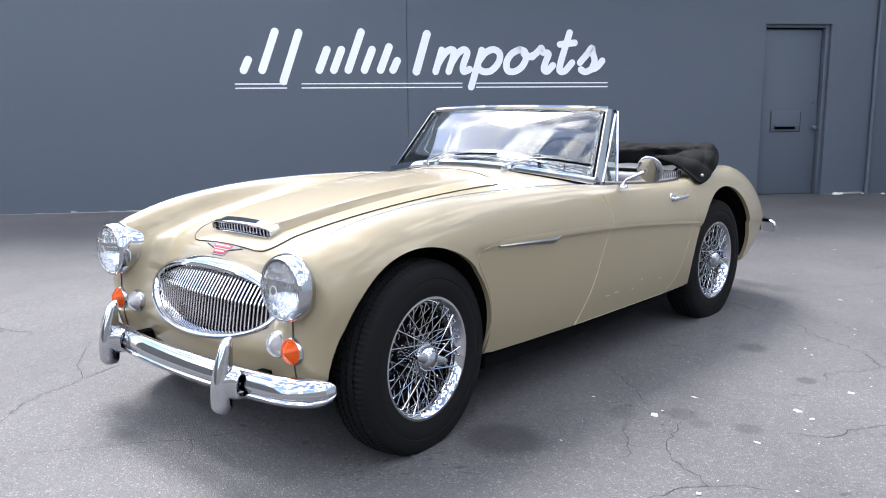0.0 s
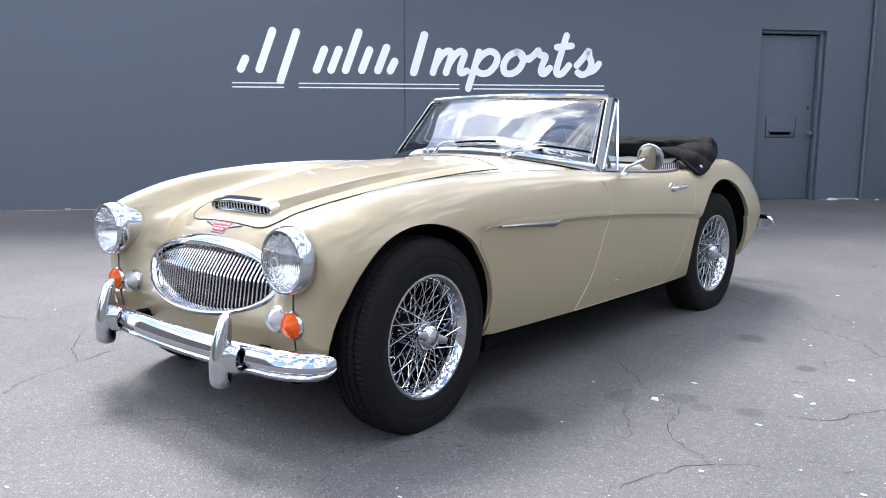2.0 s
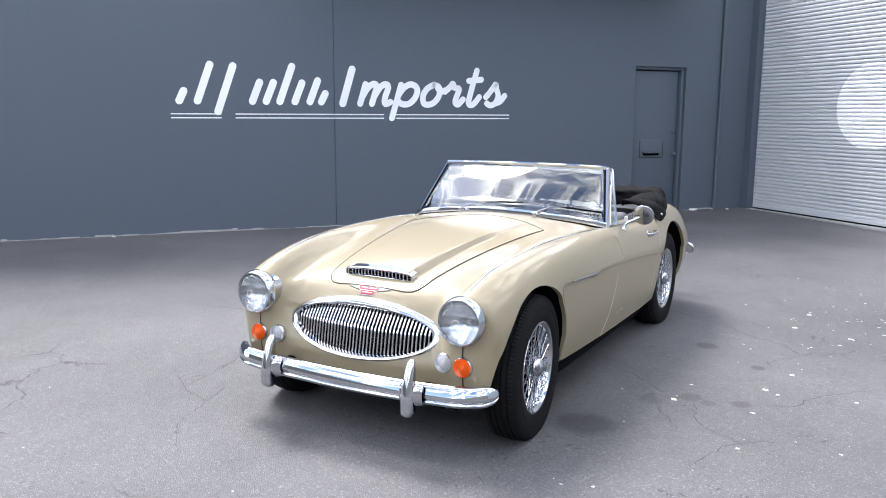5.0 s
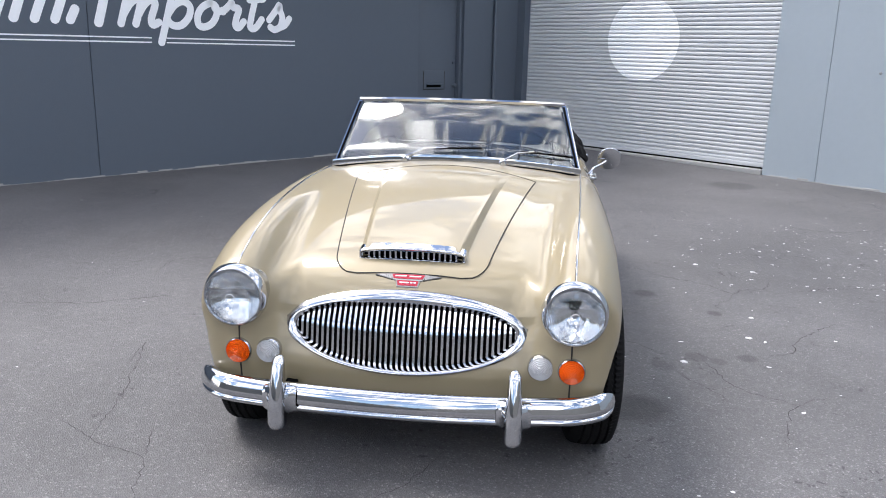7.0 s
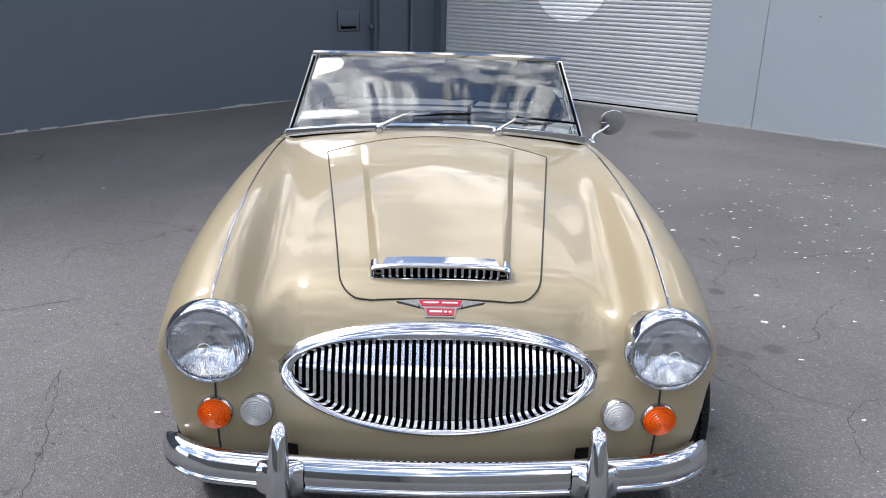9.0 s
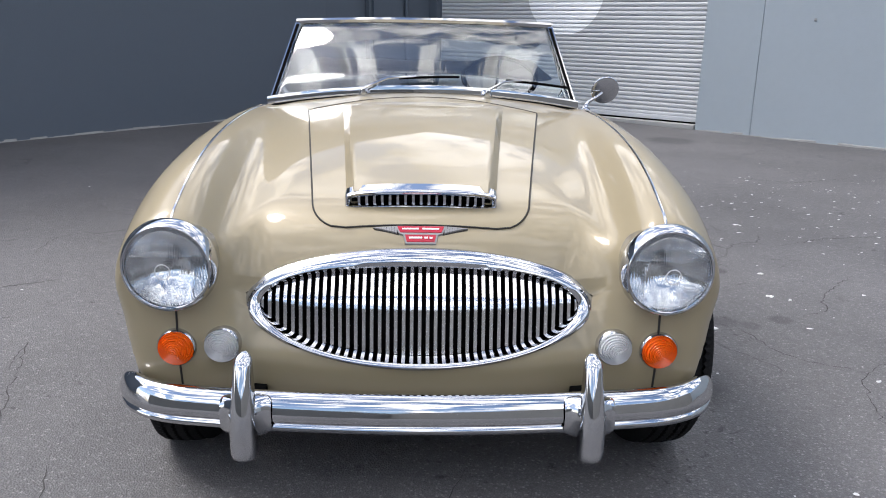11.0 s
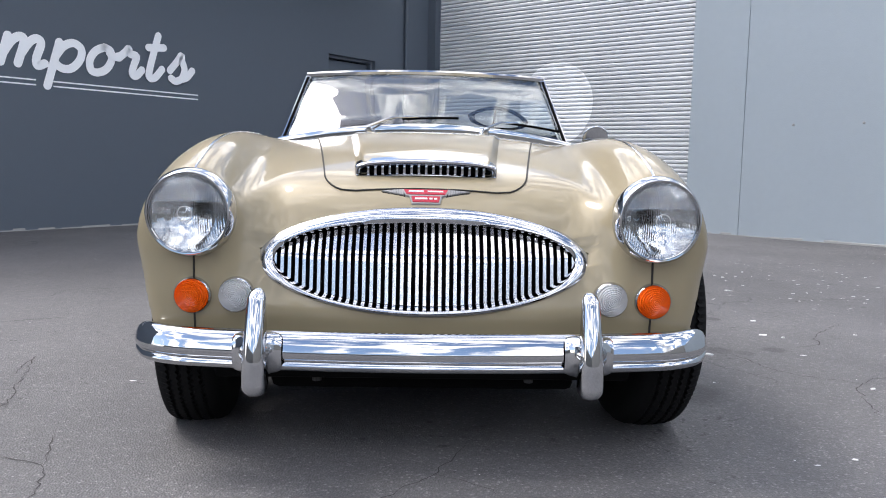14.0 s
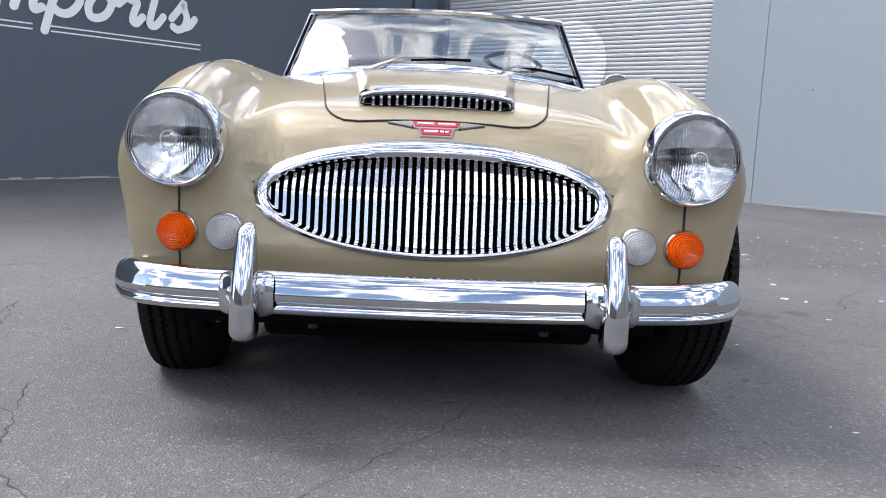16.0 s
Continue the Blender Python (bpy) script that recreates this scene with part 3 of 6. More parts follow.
def stroke(pts, w, lift=0.004):
    """A round-ended pen stroke smoothed through a few turning points."""
    ctrl = [Vector((p[0], 0, p[1])) for p in pts]
    line = [ctrl[0]]
    for i in range(len(ctrl) - 1):
        p0, p1, p2, p3 = ctrl[max(i - 1, 0)], ctrl[i], ctrl[i + 1], ctrl[min(i + 2, len(ctrl) - 1)]
        for k in range(1, 7):
            t = k / 6
            line.append(0.5 * (2 * p1 + (p2 - p0) * t + (2 * p0 - 5 * p1 + 4 * p2 - p3) * t * t + (3 * p1 - p0 - 3 * p2 + p3) * t**3))
    bm = bmesh.new()
    n = len(line)
    rails = []
    for i, p in enumerate(line):
        t = (line[min(i + 1, n - 1)] - line[max(i - 1, 0)]).normalized()
        nn = Vector((-t.z, 0, t.x)) * w / 2
        rails.append((p + nn, p - nn))
    for (a, b), (c, d) in zip(rails, rails[1:]):
        bm.faces.new([bm.verts.new(yard(q.x, lift, q.z)) for q in (a, b, d, c)])
    for p in (line[0], line[-1]):
        bm.faces.new([bm.verts.new(yard(p.x + w / 2 * math.cos(q), lift + 0.0004, p.z + w / 2 * math.sin(q))) for q in np.linspace(0, 2 * math.pi, 16, endpoint=False)])
    sign_part("stroke", bm)


for z in (1.456, 1.411):
    for s0, s1 in ((-8.22, -7.66), (-7.50, -5.69), (-5.53, -3.96)):
        bm = bmesh.new()
        wall_block(bm, s0, s1, 0.0005, 0.004, z - 0.0065, z + 0.0065)
        sign_part("underline", bm)
# (start, height above the base line, slant, lower end, width)
BASE = 1.575
bars = [(-8.12, 0.16, 0), (-7.92, 0.46, 0), (-7.66, 0.45, -0.12), (-7.30, 0.27, 0), (-7.14, 0.27, 0), (-6.98, 0.46, 0), (-6.80, 0.27, 0), (-6.62, 0.30, 0), (-6.48, 0.15, 0)]
for s, hgt, low in bars:
    stroke([(s + low * 0.3, BASE + low + 0.03), (s + hgt * 0.33, BASE + hgt - 0.02)], 0.086)
# the word Imports in a slanted script: strokes by letter in heights of a small letter
XH, SLANT = 0.262, 0.30
SCRIPT = (
    (-6.22, ([(0, 0.05), (0, 1.62)],)),
    (-6.00, ([(0, 0.05), (0, 0.95)], [(0, 0.35), (0.16, 0.78), (0.38, 0.97), (0.57, 0.82), (0.57, 0.05)], [(0.57, 0.35), (0.73, 0.78), (0.95, 0.97), (1.15, 0.82), (1.13, 0.3), (1.24, 0.04), (1.46, 0.14)])),
    (-5.54, ([(0, 0.95), (0, -0.62)], [(0, 0.45), (0.18, 0.82), (0.50, 0.98), (0.84, 0.80), (0.90, 0.42), (0.68, 0.08), (0.34, 0.04), (0.06, 0.2)])),
    (-5.21, ([(0.42, 0.98), (0.12, 0.80), (0.0, 0.45), (0.14, 0.1), (0.42, 0.03), (0.70, 0.18), (0.82, 0.52), (0.70, 0.86), (0.42, 0.98)], [(0.66, 0.80), (0.86, 0.66), (1.06, 0.72)])),
    (-4.93, ([(0.0, 0.66), (0.22, 0.92), (0.30, 1.05), (0.42, 0.86), (0.70, 0.80), (0.68, 0.42), (0.70, 0.14), (0.88, 0.05), (1.06, 0.30)],)),
    (-4.57, ([(0, 1.70), (0, 0.35), (0.10, 0.05), (0.32, 0.08), (0.52, 0.42)], [(-0.28, 1.20), (0.36, 1.27)])),
    (-4.34, ([(0.0, 0.42), (0.22, 0.80), (0.34, 1.06), (0.44, 0.84), (0.64, 0.52), (0.62, 0.16), (0.38, 0.02), (0.14, 0.12)], [(0.60, 0.12), (0.84, 0.22), (1.0, 0.5)])),
)
lift = 0.004
for s, lines in SCRIPT:
    for pts in lines:
        lift += 0.0009
        stroke([(s + (u + v * SLANT) * XH, BASE + v * XH) for u, v in pts], 0.090 if s == -6.22 else 0.077, lift)
tagged(sign, "white painted script sign over a double underline", "sign")

# unseen canopy shading the sign wall's top, and plain added walls out of view
bm = bmesh.new()
wall_block(bm, -6.8, -1.2, 0.0, 0.9, CANOPY_Z, CANOPY_Z + 0.2)
tagged(part("canopy", bm, WALL, smooth=False), "unseen slate-grey flat canopy shading the top of the sign wall", "canopy", kind="structure")
# added backdrop walls cut off low sky light and show in the chrome
bm = bmesh.new()
wall_block(bm, -30, 0.25, 22, 22.4, -0.1, 4.6)
wall_block(bm, -30.4, -30, -5, 22.4, -0.1, 4.6)
tagged(part("backdrop_wall", bm, FAR_WALL, smooth=False), "plain grey wall added out of view to close off the low sky", "wall", kind="structure")

# ---- the car: a body surface blended from its top, sides, nose and tail ----
BONNET_Z = spline([(-0.60, 0.60), (-0.42, 0.655), (-0.30, 0.695), (-0.2, 0.722), (0.0, 0.765), (0.3, 0.812), (0.6, 0.846), (0.9, 0.872), (1.1, 0.885), (1.3, 0.885), (2.3, 0.85), (2.6, 0.835), (2.9, 0.76), (3.1, 0.67), (3.3, 0.55)], 0.06)
BONNET_DROP = spline([(-0.5, 0.012), (0.0, 0.012), (0.6, 0.014), (1.1, 0.026), (2.5, 0.02), (3.3, 0.03)], 0.06)
VALLEY_Z = spline([(-0.6, 0.58), (-0.42, 0.625), (-0.3, 0.660), (-0.1, 0.715), (0.2, 0.772), (0.5, 0.808), (0.8, 0.828), (1.1, 0.834), (1.4, 0.80), (2.2, 0.80), (2.5, 0.825), (2.8, 0.78), (3.1, 0.66), (3.3, 0.54)], 0.06)
CROWN_X = spline([(-0.6, 0.55), (-0.4, 0.556), (0.0, 0.578), (0.5, 0.605), (1.0, 0.628), (1.4, 0.645), (2.0, 0.655), (2.4, 0.640), (2.8, 0.61), (3.1, 0.575), (3.3, 0.54)], 0.06)
CROWN_Z = spline([(-0.6, 0.66), (-0.45, 0.712), (-0.36, 0.745), (-0.2, 0.790), (0.0, 0.820), (0.25, 0.838), (0.55, 0.843), (0.9, 0.836), (1.2, 0.818), (1.5, 0.800), (1.85, 0.785), (2.1, 0.795), (2.3, 0.825), (2.5, 0.834), (2.75, 0.790), (3.0, 0.690), (3.15, 0.60), (3.3, 0.47)], 0.06)
SIDE_X = spline([(-0.6, 0.665), (-0.45, 0.700), (-0.36, 0.716), (-0.25, 0.726), (-0.1, 0.734), (0.15, 0.740), (0.5, 0.746), (1.0, 0.752), (1.6, 0.756), (2.1, 0.758), (2.4, 0.756), (2.7, 0.744), (2.95, 0.715), (3.15, 0.665), (3.3, 0.60)], 0.06)
CREASE_Z = spline([(-0.6, 0.66), (0.2, 0.668), (0.7, 0.66), (1.15, 0.642), (1.8, 0.592), (2.2, 0.548), (2.8, 0.50), (3.3, 0.46)], 0.06)
SILL_Z = spline([(-0.6, 0.208), (-0.3, 0.214), (0.3, 0.220), (0.6, 0.195), (1.0, 0.172), (1.7, 0.172), (2.0, 0.205), (2.7, 0.235), (2.95, 0.28), (3.2, 0.36)], 0.06)
NOSE_MID = spline([(0.20, -0.37), (0.26, -0.43), (0.30, -0.450), (0.34, -0.458), (0.38, -0.463), (0.43, -0.447), (0.50, -0.415), (0.58, -0.372), (0.63, -0.345), (0.68, -0.318), (0.72, -0.28), (0.8, -0.18), (0.95, 0.02)], 0.012)
NOSE_POD = spline([(0.20, -0.36), (0.26, -0.405), (0.32, -0.425), (0.38, -0.433), (0.44, -0.435), (0.50, -0.432), (0.60, -0.432), (0.70, -0.430), (0.75, -0.41), (0.85, -0.34), (0.95, -0.25)], 0.012)
TAIL_Y = spline([(0.15, 2.75), (0.25, 3.0), (0.35, 3.12), (0.45, 3.18), (0.55, 3.17), (0.65, 3.10), (0.8, 2.95), (0.95, 2.7)], 0.012)


def smax(a, b, k):
    h = np.maximum(k - np.abs(a - b), 0) / k
    return np.maximum(a, b) + h * h * k / 4


def ztop(x, y):
    """Height of the top skin, its bends across the car rounded, read from a fine table."""
    u = np.clip(np.abs(x) / TOP_DX, 0, TOP.shape[0] - 1.001)
    v = np.clip((np.asarray(y, float) - TOP_Y0) / TOP_DY, 0, TOP.shape[1] - 1.001)
    i, j = u.astype(int), v.astype(int)
    u, v = u - i, v - j
    return (TOP[i, j] * (1 - v) + TOP[i, j + 1] * v) * (1 - u) + (TOP[i + 1, j] * (1 - v) + TOP[i + 1, j + 1] * v) * u


def ztop_at(x, y):
    x = np.abs(x)
    c, d, v, cx, cr, hw = BONNET_Z(y), BONNET_DROP(y), VALLEY_Z(y), CROWN_X(y), CROWN_Z(y), SIDE_X(y)
    w = np.maximum(hw - cx, 0.05)
    X = np.stack([0 * x, 0.19 + 0 * x, 0.355 + 0 * x, cx - 0.105, cx - 0.03, cx + 0.015, cx + 0.45 * w, cx + 0.8 * w, cx + 1.15 * w])
    Z = np.stack([c, c - 0.25 * d, c - d, v, cr - 0.006, cr, cr - 0.023, cr - 0.078, cr - 0.19])
    D = np.diff(Z, axis=0) / np.diff(X, axis=0)
    M = np.zeros_like(Z)
    same = D[:-1] * D[1:] > 0
    M[1:-1] = np.where(same, 2 * D[:-1] * D[1:] / np.where(same, D[:-1] + D[1:], 1), 0)
    M[-1] = D[-1]
    out = np.zeros_like(x)
    for i in range(len(X) - 1):
        h = X[i + 1] - X[i]
        t = (x - X[i]) / h
        t = np.clip(t, 0, 1) if i < len(X) - 2 else np.clip(t, 0, 2)
        q = (2 * t**3 - 3 * t**2 + 1) * Z[i] + (t**3 - 2 * t**2 + t) * h * M[i] + (3 * t**2 - 2 * t**3) * Z[i + 1] + (t**3 - t**2) * h * M[i + 1]
        if i == len(X) - 2:
            q = np.where(t > 1, Z[-1] + (t - 1) * h * M[-1], q)
        out = np.where(x >= X[i], q, out)
    return out


TOP_DX, TOP_DY, TOP_Y0 = 0.005, 0.010, -0.80
TOP_X, TOP_Y = [q.ravel() for q in np.meshgrid(np.arange(0, 1.0, TOP_DX), np.arange(TOP_Y0, 3.6, TOP_DY), indexing="ij")]
TOP = sum(w * ztop_at(TOP_X + d, TOP_Y) for w, d in ((1 / 16, -0.032), (4 / 16, -0.016), (6 / 16, 0.0), (4 / 16, 0.016), (1 / 16, 0.032))).reshape(len(np.arange(0, 1.0, TOP_DX)), -1)


def xside(y, z):
    """Half width of the body at a height, with the swage step below the crease."""
    zc, zs, hw = CREASE_Z(y), SILL_Z(y), SIDE_X(y)
    below = np.clip((zc - z) / 0.018, 0, 1)
    below = below * below * (3 - 2 * below)
    gone = np.clip((y - 0.22) / 0.03, 0, 1)
    t = np.clip((zc - z) / np.maximum(zc - zs, 0.1), 0, 1.2)
    u = np.clip((z - zc) / 0.2, 0, 1)
    return hw - 0.010 * below * gone - 0.055 * t**2.6 - 0.030 * u**2


def ynose(x, z):
    ax = np.abs(x)
    t = np.clip((ax - 0.37) / 0.15, 0, 1)
    t = t * t * (3 - 2 * t)
    mid = NOSE_MID(z) + 0.045 * (ax / 0.4) ** 2
    pod = NOSE_POD(z) + 2.2 * np.maximum(ax - 0.58, 0) ** 2
    return mid * (1 - t) + pod * t


def field(p):
    x, y, z = p[:, 0], p[:, 1], p[:, 2]
    a = z - ztop(x, y)
    b = np.abs(x) - xside(y, z)
    f = smax(a, b, 0.05)
    pod = np.clip((np.abs(x) - 0.40) / 0.1, 0, 1) * np.clip((z - 0.46) / 0.08, 0, 1)
    f = smax(f, (ynose(x, z) - y) * 0.9, 0.07 - 0.045 * pod)
    f = smax(f, (y - TAIL_Y(z) + 0.14 * x * x) * 0.9, 0.10)
    return smax(f, SILL_Z(y) - z, 0.02)


def settle(p, steps=11):
    p = np.array(p, float)
    e = 1e-4
    for _ in range(steps):
        f = field(p)
        g = np.stack([(field(p + e * np.eye(3)[i]) - field(p - e * np.eye(3)[i])) / (2 * e) for i in range(3)], 1)
        n = np.maximum((g * g).sum(1), 0.2)
        p -= np.clip(f / n, -0.06, 0.06)[:, None] * g
    return p


def find(axis, sign, **fixed):
    """The skin met along one axis from outside: top (z, +1), side (x, +1), nose (y, -1)."""
    names = "xyz"
    n = max(np.size(v) for v in fixed.values())
    lo, hi = {"z": (0.4, 1.1), "x": (0.2, 0.9), "y": (0.3, -0.8)}[axis]
    a, b = np.full(n, lo), np.full(n, hi)
    for _ in range(18):
        m = (a + b) / 2
        p = np.stack([m if c == axis else np.broadcast_to(np.asarray(fixed[c], float), (n,)) for c in names], 1)
        inside = field(p) < 0
        a, b = np.where(inside, m, a), np.where(inside, b, m)
    return a


def on_top(x, y, lift=0.0):
    x, y = np.atleast_1d(x).astype(float), np.atleast_1d(y).astype(float)
    return [Vector((float(i), float(j), float(k) + lift)) for i, j, k in zip(np.broadcast_to(x, np.broadcast(x, y).shape), np.broadcast_to(y, np.broadcast(x, y).shape), find("z", 1, x=x, y=y))]


def on_side(y, z, lift=0.0, side=1):
    y, z = np.atleast_1d(y).astype(float), np.atleast_1d(z).astype(float)
    return [Vector((side * (float(i) + lift), float(j), float(k))) for i, j, k in zip(find("x", 1, y=y, z=z), np.broadcast_to(y, np.broadcast(y, z).shape), np.broadcast_to(z, np.broadcast(y, z).shape))]


def on_nose(x, z, lift=0.0):
    x, z = np.atleast_1d(x).astype(float), np.atleast_1d(z).astype(float)
    return [Vector((float(i), float(j) - lift, float(k))) for i, j, k in zip(np.broadcast_to(x, np.broadcast(x, z).shape), find("y", -1, x=x, z=z), np.broadcast_to(z, np.broadcast(x, z).shape))]


car = empty("car")
tagged(car, "gold-beige two-seat classic convertible with chrome trim and hood folded", "car")

# the skin starts as a fine box and settles on the field
GX = np.linspace(-0.72, 0.72, 97)
GY = np.concatenate([np.linspace(-0.44, 1.0, 101), np.linspace(1.0, 3.14, 101)[1:]])
GZ = np.linspace(0.23, 0.76, 45)
bm = bmesh.new()
index = {}


def skin_vert(i, j, k):
    key = (i, j, k)
    if key not in index:
        index[key] = bm.verts.new((GX[i], GY[j], GZ[k]))
    return index[key]


NX, NY, NZ = len(GX) - 1, len(GY) - 1, len(GZ) - 1
for i in range(NX):
    for j in range(NY):
        bm.faces.new([skin_vert(*q) for q in ((i, j, NZ), (i + 1, j, NZ), (i + 1, j + 1, NZ), (i, j + 1, NZ))])
for k in range(NZ):
    for j in range(NY):
        for i in (0, NX):
            bm.faces.new([skin_vert(*q) for q in ((i, j, k), (i, j + 1, k), (i, j + 1, k + 1), (i, j, k + 1))])
    for i in range(NX):
        for j in (0, NY):
            bm.faces.new([skin_vert(*q) for q in ((i, j, k), (i + 1, j, k), (i + 1, j, k + 1), (i, j, k + 1))])
bm.verts.ensure_lookup_table()
pts = np.array([v.co[:] for v in bm.verts])
zz = ztop(pts[:, 0], pts[:, 1])
s = np.clip((pts[:, 2] - 0.23) / 0.53, 0, 1)
pts[:, 2] = 0.24 + s * (np.minimum(zz, 0.86) - 0.25)
pts = settle(pts)
for v, p in zip(bm.verts, pts):
    v.co = p
bm.normal_update()

ARCHES = ((-0.025, 0.335, 0.368), (2.355, 0.345, 0.383))
GRILLE = (0.402, 0.504, 0.122)


def in_grille(co, grow=1.0):
    return co.y < -0.2 and (abs(co.x) / (GRILLE[0] * grow)) ** 2.0 + (abs(co.z - GRILLE[1]) / (GRILLE[2] * grow)) ** 2 < 1


def in_lamp(co):
    return co.y < -0.3 and math.hypot(abs(co.x) - 0.557, co.z - 0.617) < 0.086


def in_arch(co):
    return any(abs(co.x) > 0.40 and (co.y - cy) ** 2 + (co.z - cz) ** 2 < r * r for cy, cz, r in ARCHES)


def cockpit_edge(co):
    """Below 1 inside the cockpit opening."""
    w = 0.555 - 0.06 * max(0, (co.y - 1.9) / 0.5) ** 2
    return (abs(co.x) / w) ** 6 + (abs(co.y - 1.80) / 0.60) ** 6


def in_cockpit(co):
    return co.z > 0.60 and cockpit_edge(co) < 1


cut = [f for f in bm.faces if in_grille(f.calc_center_median()) or in_lamp(f.calc_center_median()) or in_arch(f.calc_center_median()) or in_cockpit(f.calc_center_median())]
bmesh.ops.delete(bm, geom=cut, context="FACES")
rim_verts = [v for v in bm.verts if v.is_boundary]
for v in rim_verts:
    c = v.co
    for cy, cz, r in ARCHES:
        d = math.hypot(c.y - cy, c.z - cz)
        if abs(c.x) > 0.40 and abs(d - r) < 0.035:
            c.y, c.z = cy + (c.y - cy) * r / d, cz + (c.z - cz) * r / d
            break
    else:
        lamp_d = math.hypot(abs(c.x) - 0.557, c.z - 0.617)
        if c.y < -0.3 and lamp_d < 0.12:
            c.x, c.z = math.copysign(0.557 + (abs(c.x) - 0.557) * 0.089 / lamp_d, c.x), 0.617 + (c.z - 0.617) * 0.089 / lamp_d
        elif c.y < -0.2 and c.z > 0.36:
            q = math.sqrt((c.x / GRILLE[0]) ** 2 + ((c.z - GRILLE[1]) / GRILLE[2]) ** 2)
            if 0.6 < q < 1.4:
                c.x, c.z = c.x / q, GRILLE[1] + (c.z - GRILLE[1]) / q
        elif c.z > 0.6 and 1.1 < c.y < 2.5:
            for _ in range(6):
                q = cockpit_edge(c)
                k = q ** (-1 / 6)
                c.x, c.y = c.x * k, 1.80 + (c.y - 1.80) * k
back = settle([v.co[:] for v in rim_verts], 6)
# folded lips give the edges their thickness
for v, p in zip(rim_verts, back):
    if v.co.y < -0.3 and math.hypot(abs(v.co.x) - 0.557, v.co.z - 0.617) < 0.1:
        v.co.y = p[1]
    elif not (v.co.z > 0.6 and abs(v.co.y - 1.8) < 0.7 and abs(v.co.x) < 0.6):
        v.co = (p[0], v.co.y, v.co.z) if abs(v.co.x) > 0.5 else (v.co.x, p[1], v.co.z)
    else:
        v.co.z = p[2]
rim_edges = [e for e in bm.edges if e.is_boundary]
r = bmesh.ops.extrude_edge_only(bm, edges=rim_edges)
for v in [g for g in r["geom"] if isinstance(g, bmesh.types.BMVert)]:
    c = v.co
    if c.z > 0.6 and abs(c.y - 1.8) < 0.7 and abs(c.x) < 0.6:
        c.z -= 0.03
    elif abs(c.x) > 0.5 and not (c.y < -0.3 and math.hypot(abs(c.x) - 0.557, c.z - 0.617) < 0.1):
        c.x -= math.copysign(0.02, c.x)
    else:
        c.y += 0.02
bm.normal_update()
body = part("body", bm, PAINT, car, angle=60)


def mirrored(fn):
    for side in (1, -1):
        fn(side)


def ribbon(name, pts, w, mat, parent=car, r=None):
    bm = bmesh.new()
    tube(bm, pts, w, 6)
    return part(name, bm, mat, parent)


# bonnet lid: a panel just proud of the skin with a dark shut line round it
def bonnet_edge(v):
    """Half width of the lid at v from its front (0) to its back (1)."""
    y = -0.300 + 1.06 * v**1.25
    w = 0.297 + 0.148 * (y + 0.03)
    lead = min((y + 0.300) / 0.085, 1.0)
    return y, w * (0.70 + 0.30 * (1 - (1 - lead) ** 2.4) ** 0.42)


rows = []
for k in range(61):
    y, w = bonnet_edge(k / 60)
    rows.append((y, w))
bm = bmesh.new()
table = []
for y, w in rows:
    xs_ = np.linspace(-w, w, 41)
    far = max(0.0, (y - 0.3) / 0.46) ** 2
    table.append(on_top(xs_, y + 0.16 * far * (1 - (xs_ / w) ** 2), 0.0025))
grid(bm, table)
bonnet = part("bonnet", bm, PAINT, car)
edge = [on_top(w, y, 0.002)[0] for y, w in rows]
front = [on_top(x, rows[0][0], 0.002)[0] for x in np.linspace(rows[0][1], -rows[0][1], 21)]
back_e = [on_top(x, rows[-1][0] + 0.16 * (1 - (x / rows[-1][1]) ** 2), 0.002)[0] for x in np.linspace(rows[-1][1], -rows[-1][1], 31)]
edge_l = [Vector((-p.x, p.y, p.z)) for p in edge]
ribbon("shut_line", edge[::-1] + front[1:-1] + edge_l, 0.0024, SEAM, bonnet)
ribbon("shut_line", back_e, 0.0026, SEAM, bonnet)

# raised power bulge running back from the air scoop
bm = bmesh.new()
table = []
for k in range(41):
    s = k / 40
    y = -0.232 + s * 1.05
    hgt = 0.031 * (1 - s) ** 0.7 + 0.0035 * (1 - s**6)
    w = 0.166 + 0.112 * s
    row = []
    for a in np.linspace(-1, 1, 41):
        a = math.copysign(abs(a) ** 0.7, a)
        x = a * (w + 0.018)
        e = np.clip((1 - abs(a)) * (w + 0.018) / 0.019, 0, 1)
        row.append((x, y, hgt * e * e * (3 - 2 * e)))
    base = find("z", 1, x=np.array([q[0] for q in row]), y=np.array([q[1] for q in row]))
    table.append([(q[0], q[1], float(b) + q[2] + 0.0026) for q, b in zip(row, base)])
grid(bm, table)
part("bonnet_bulge", bm, PAINT, bonnet)

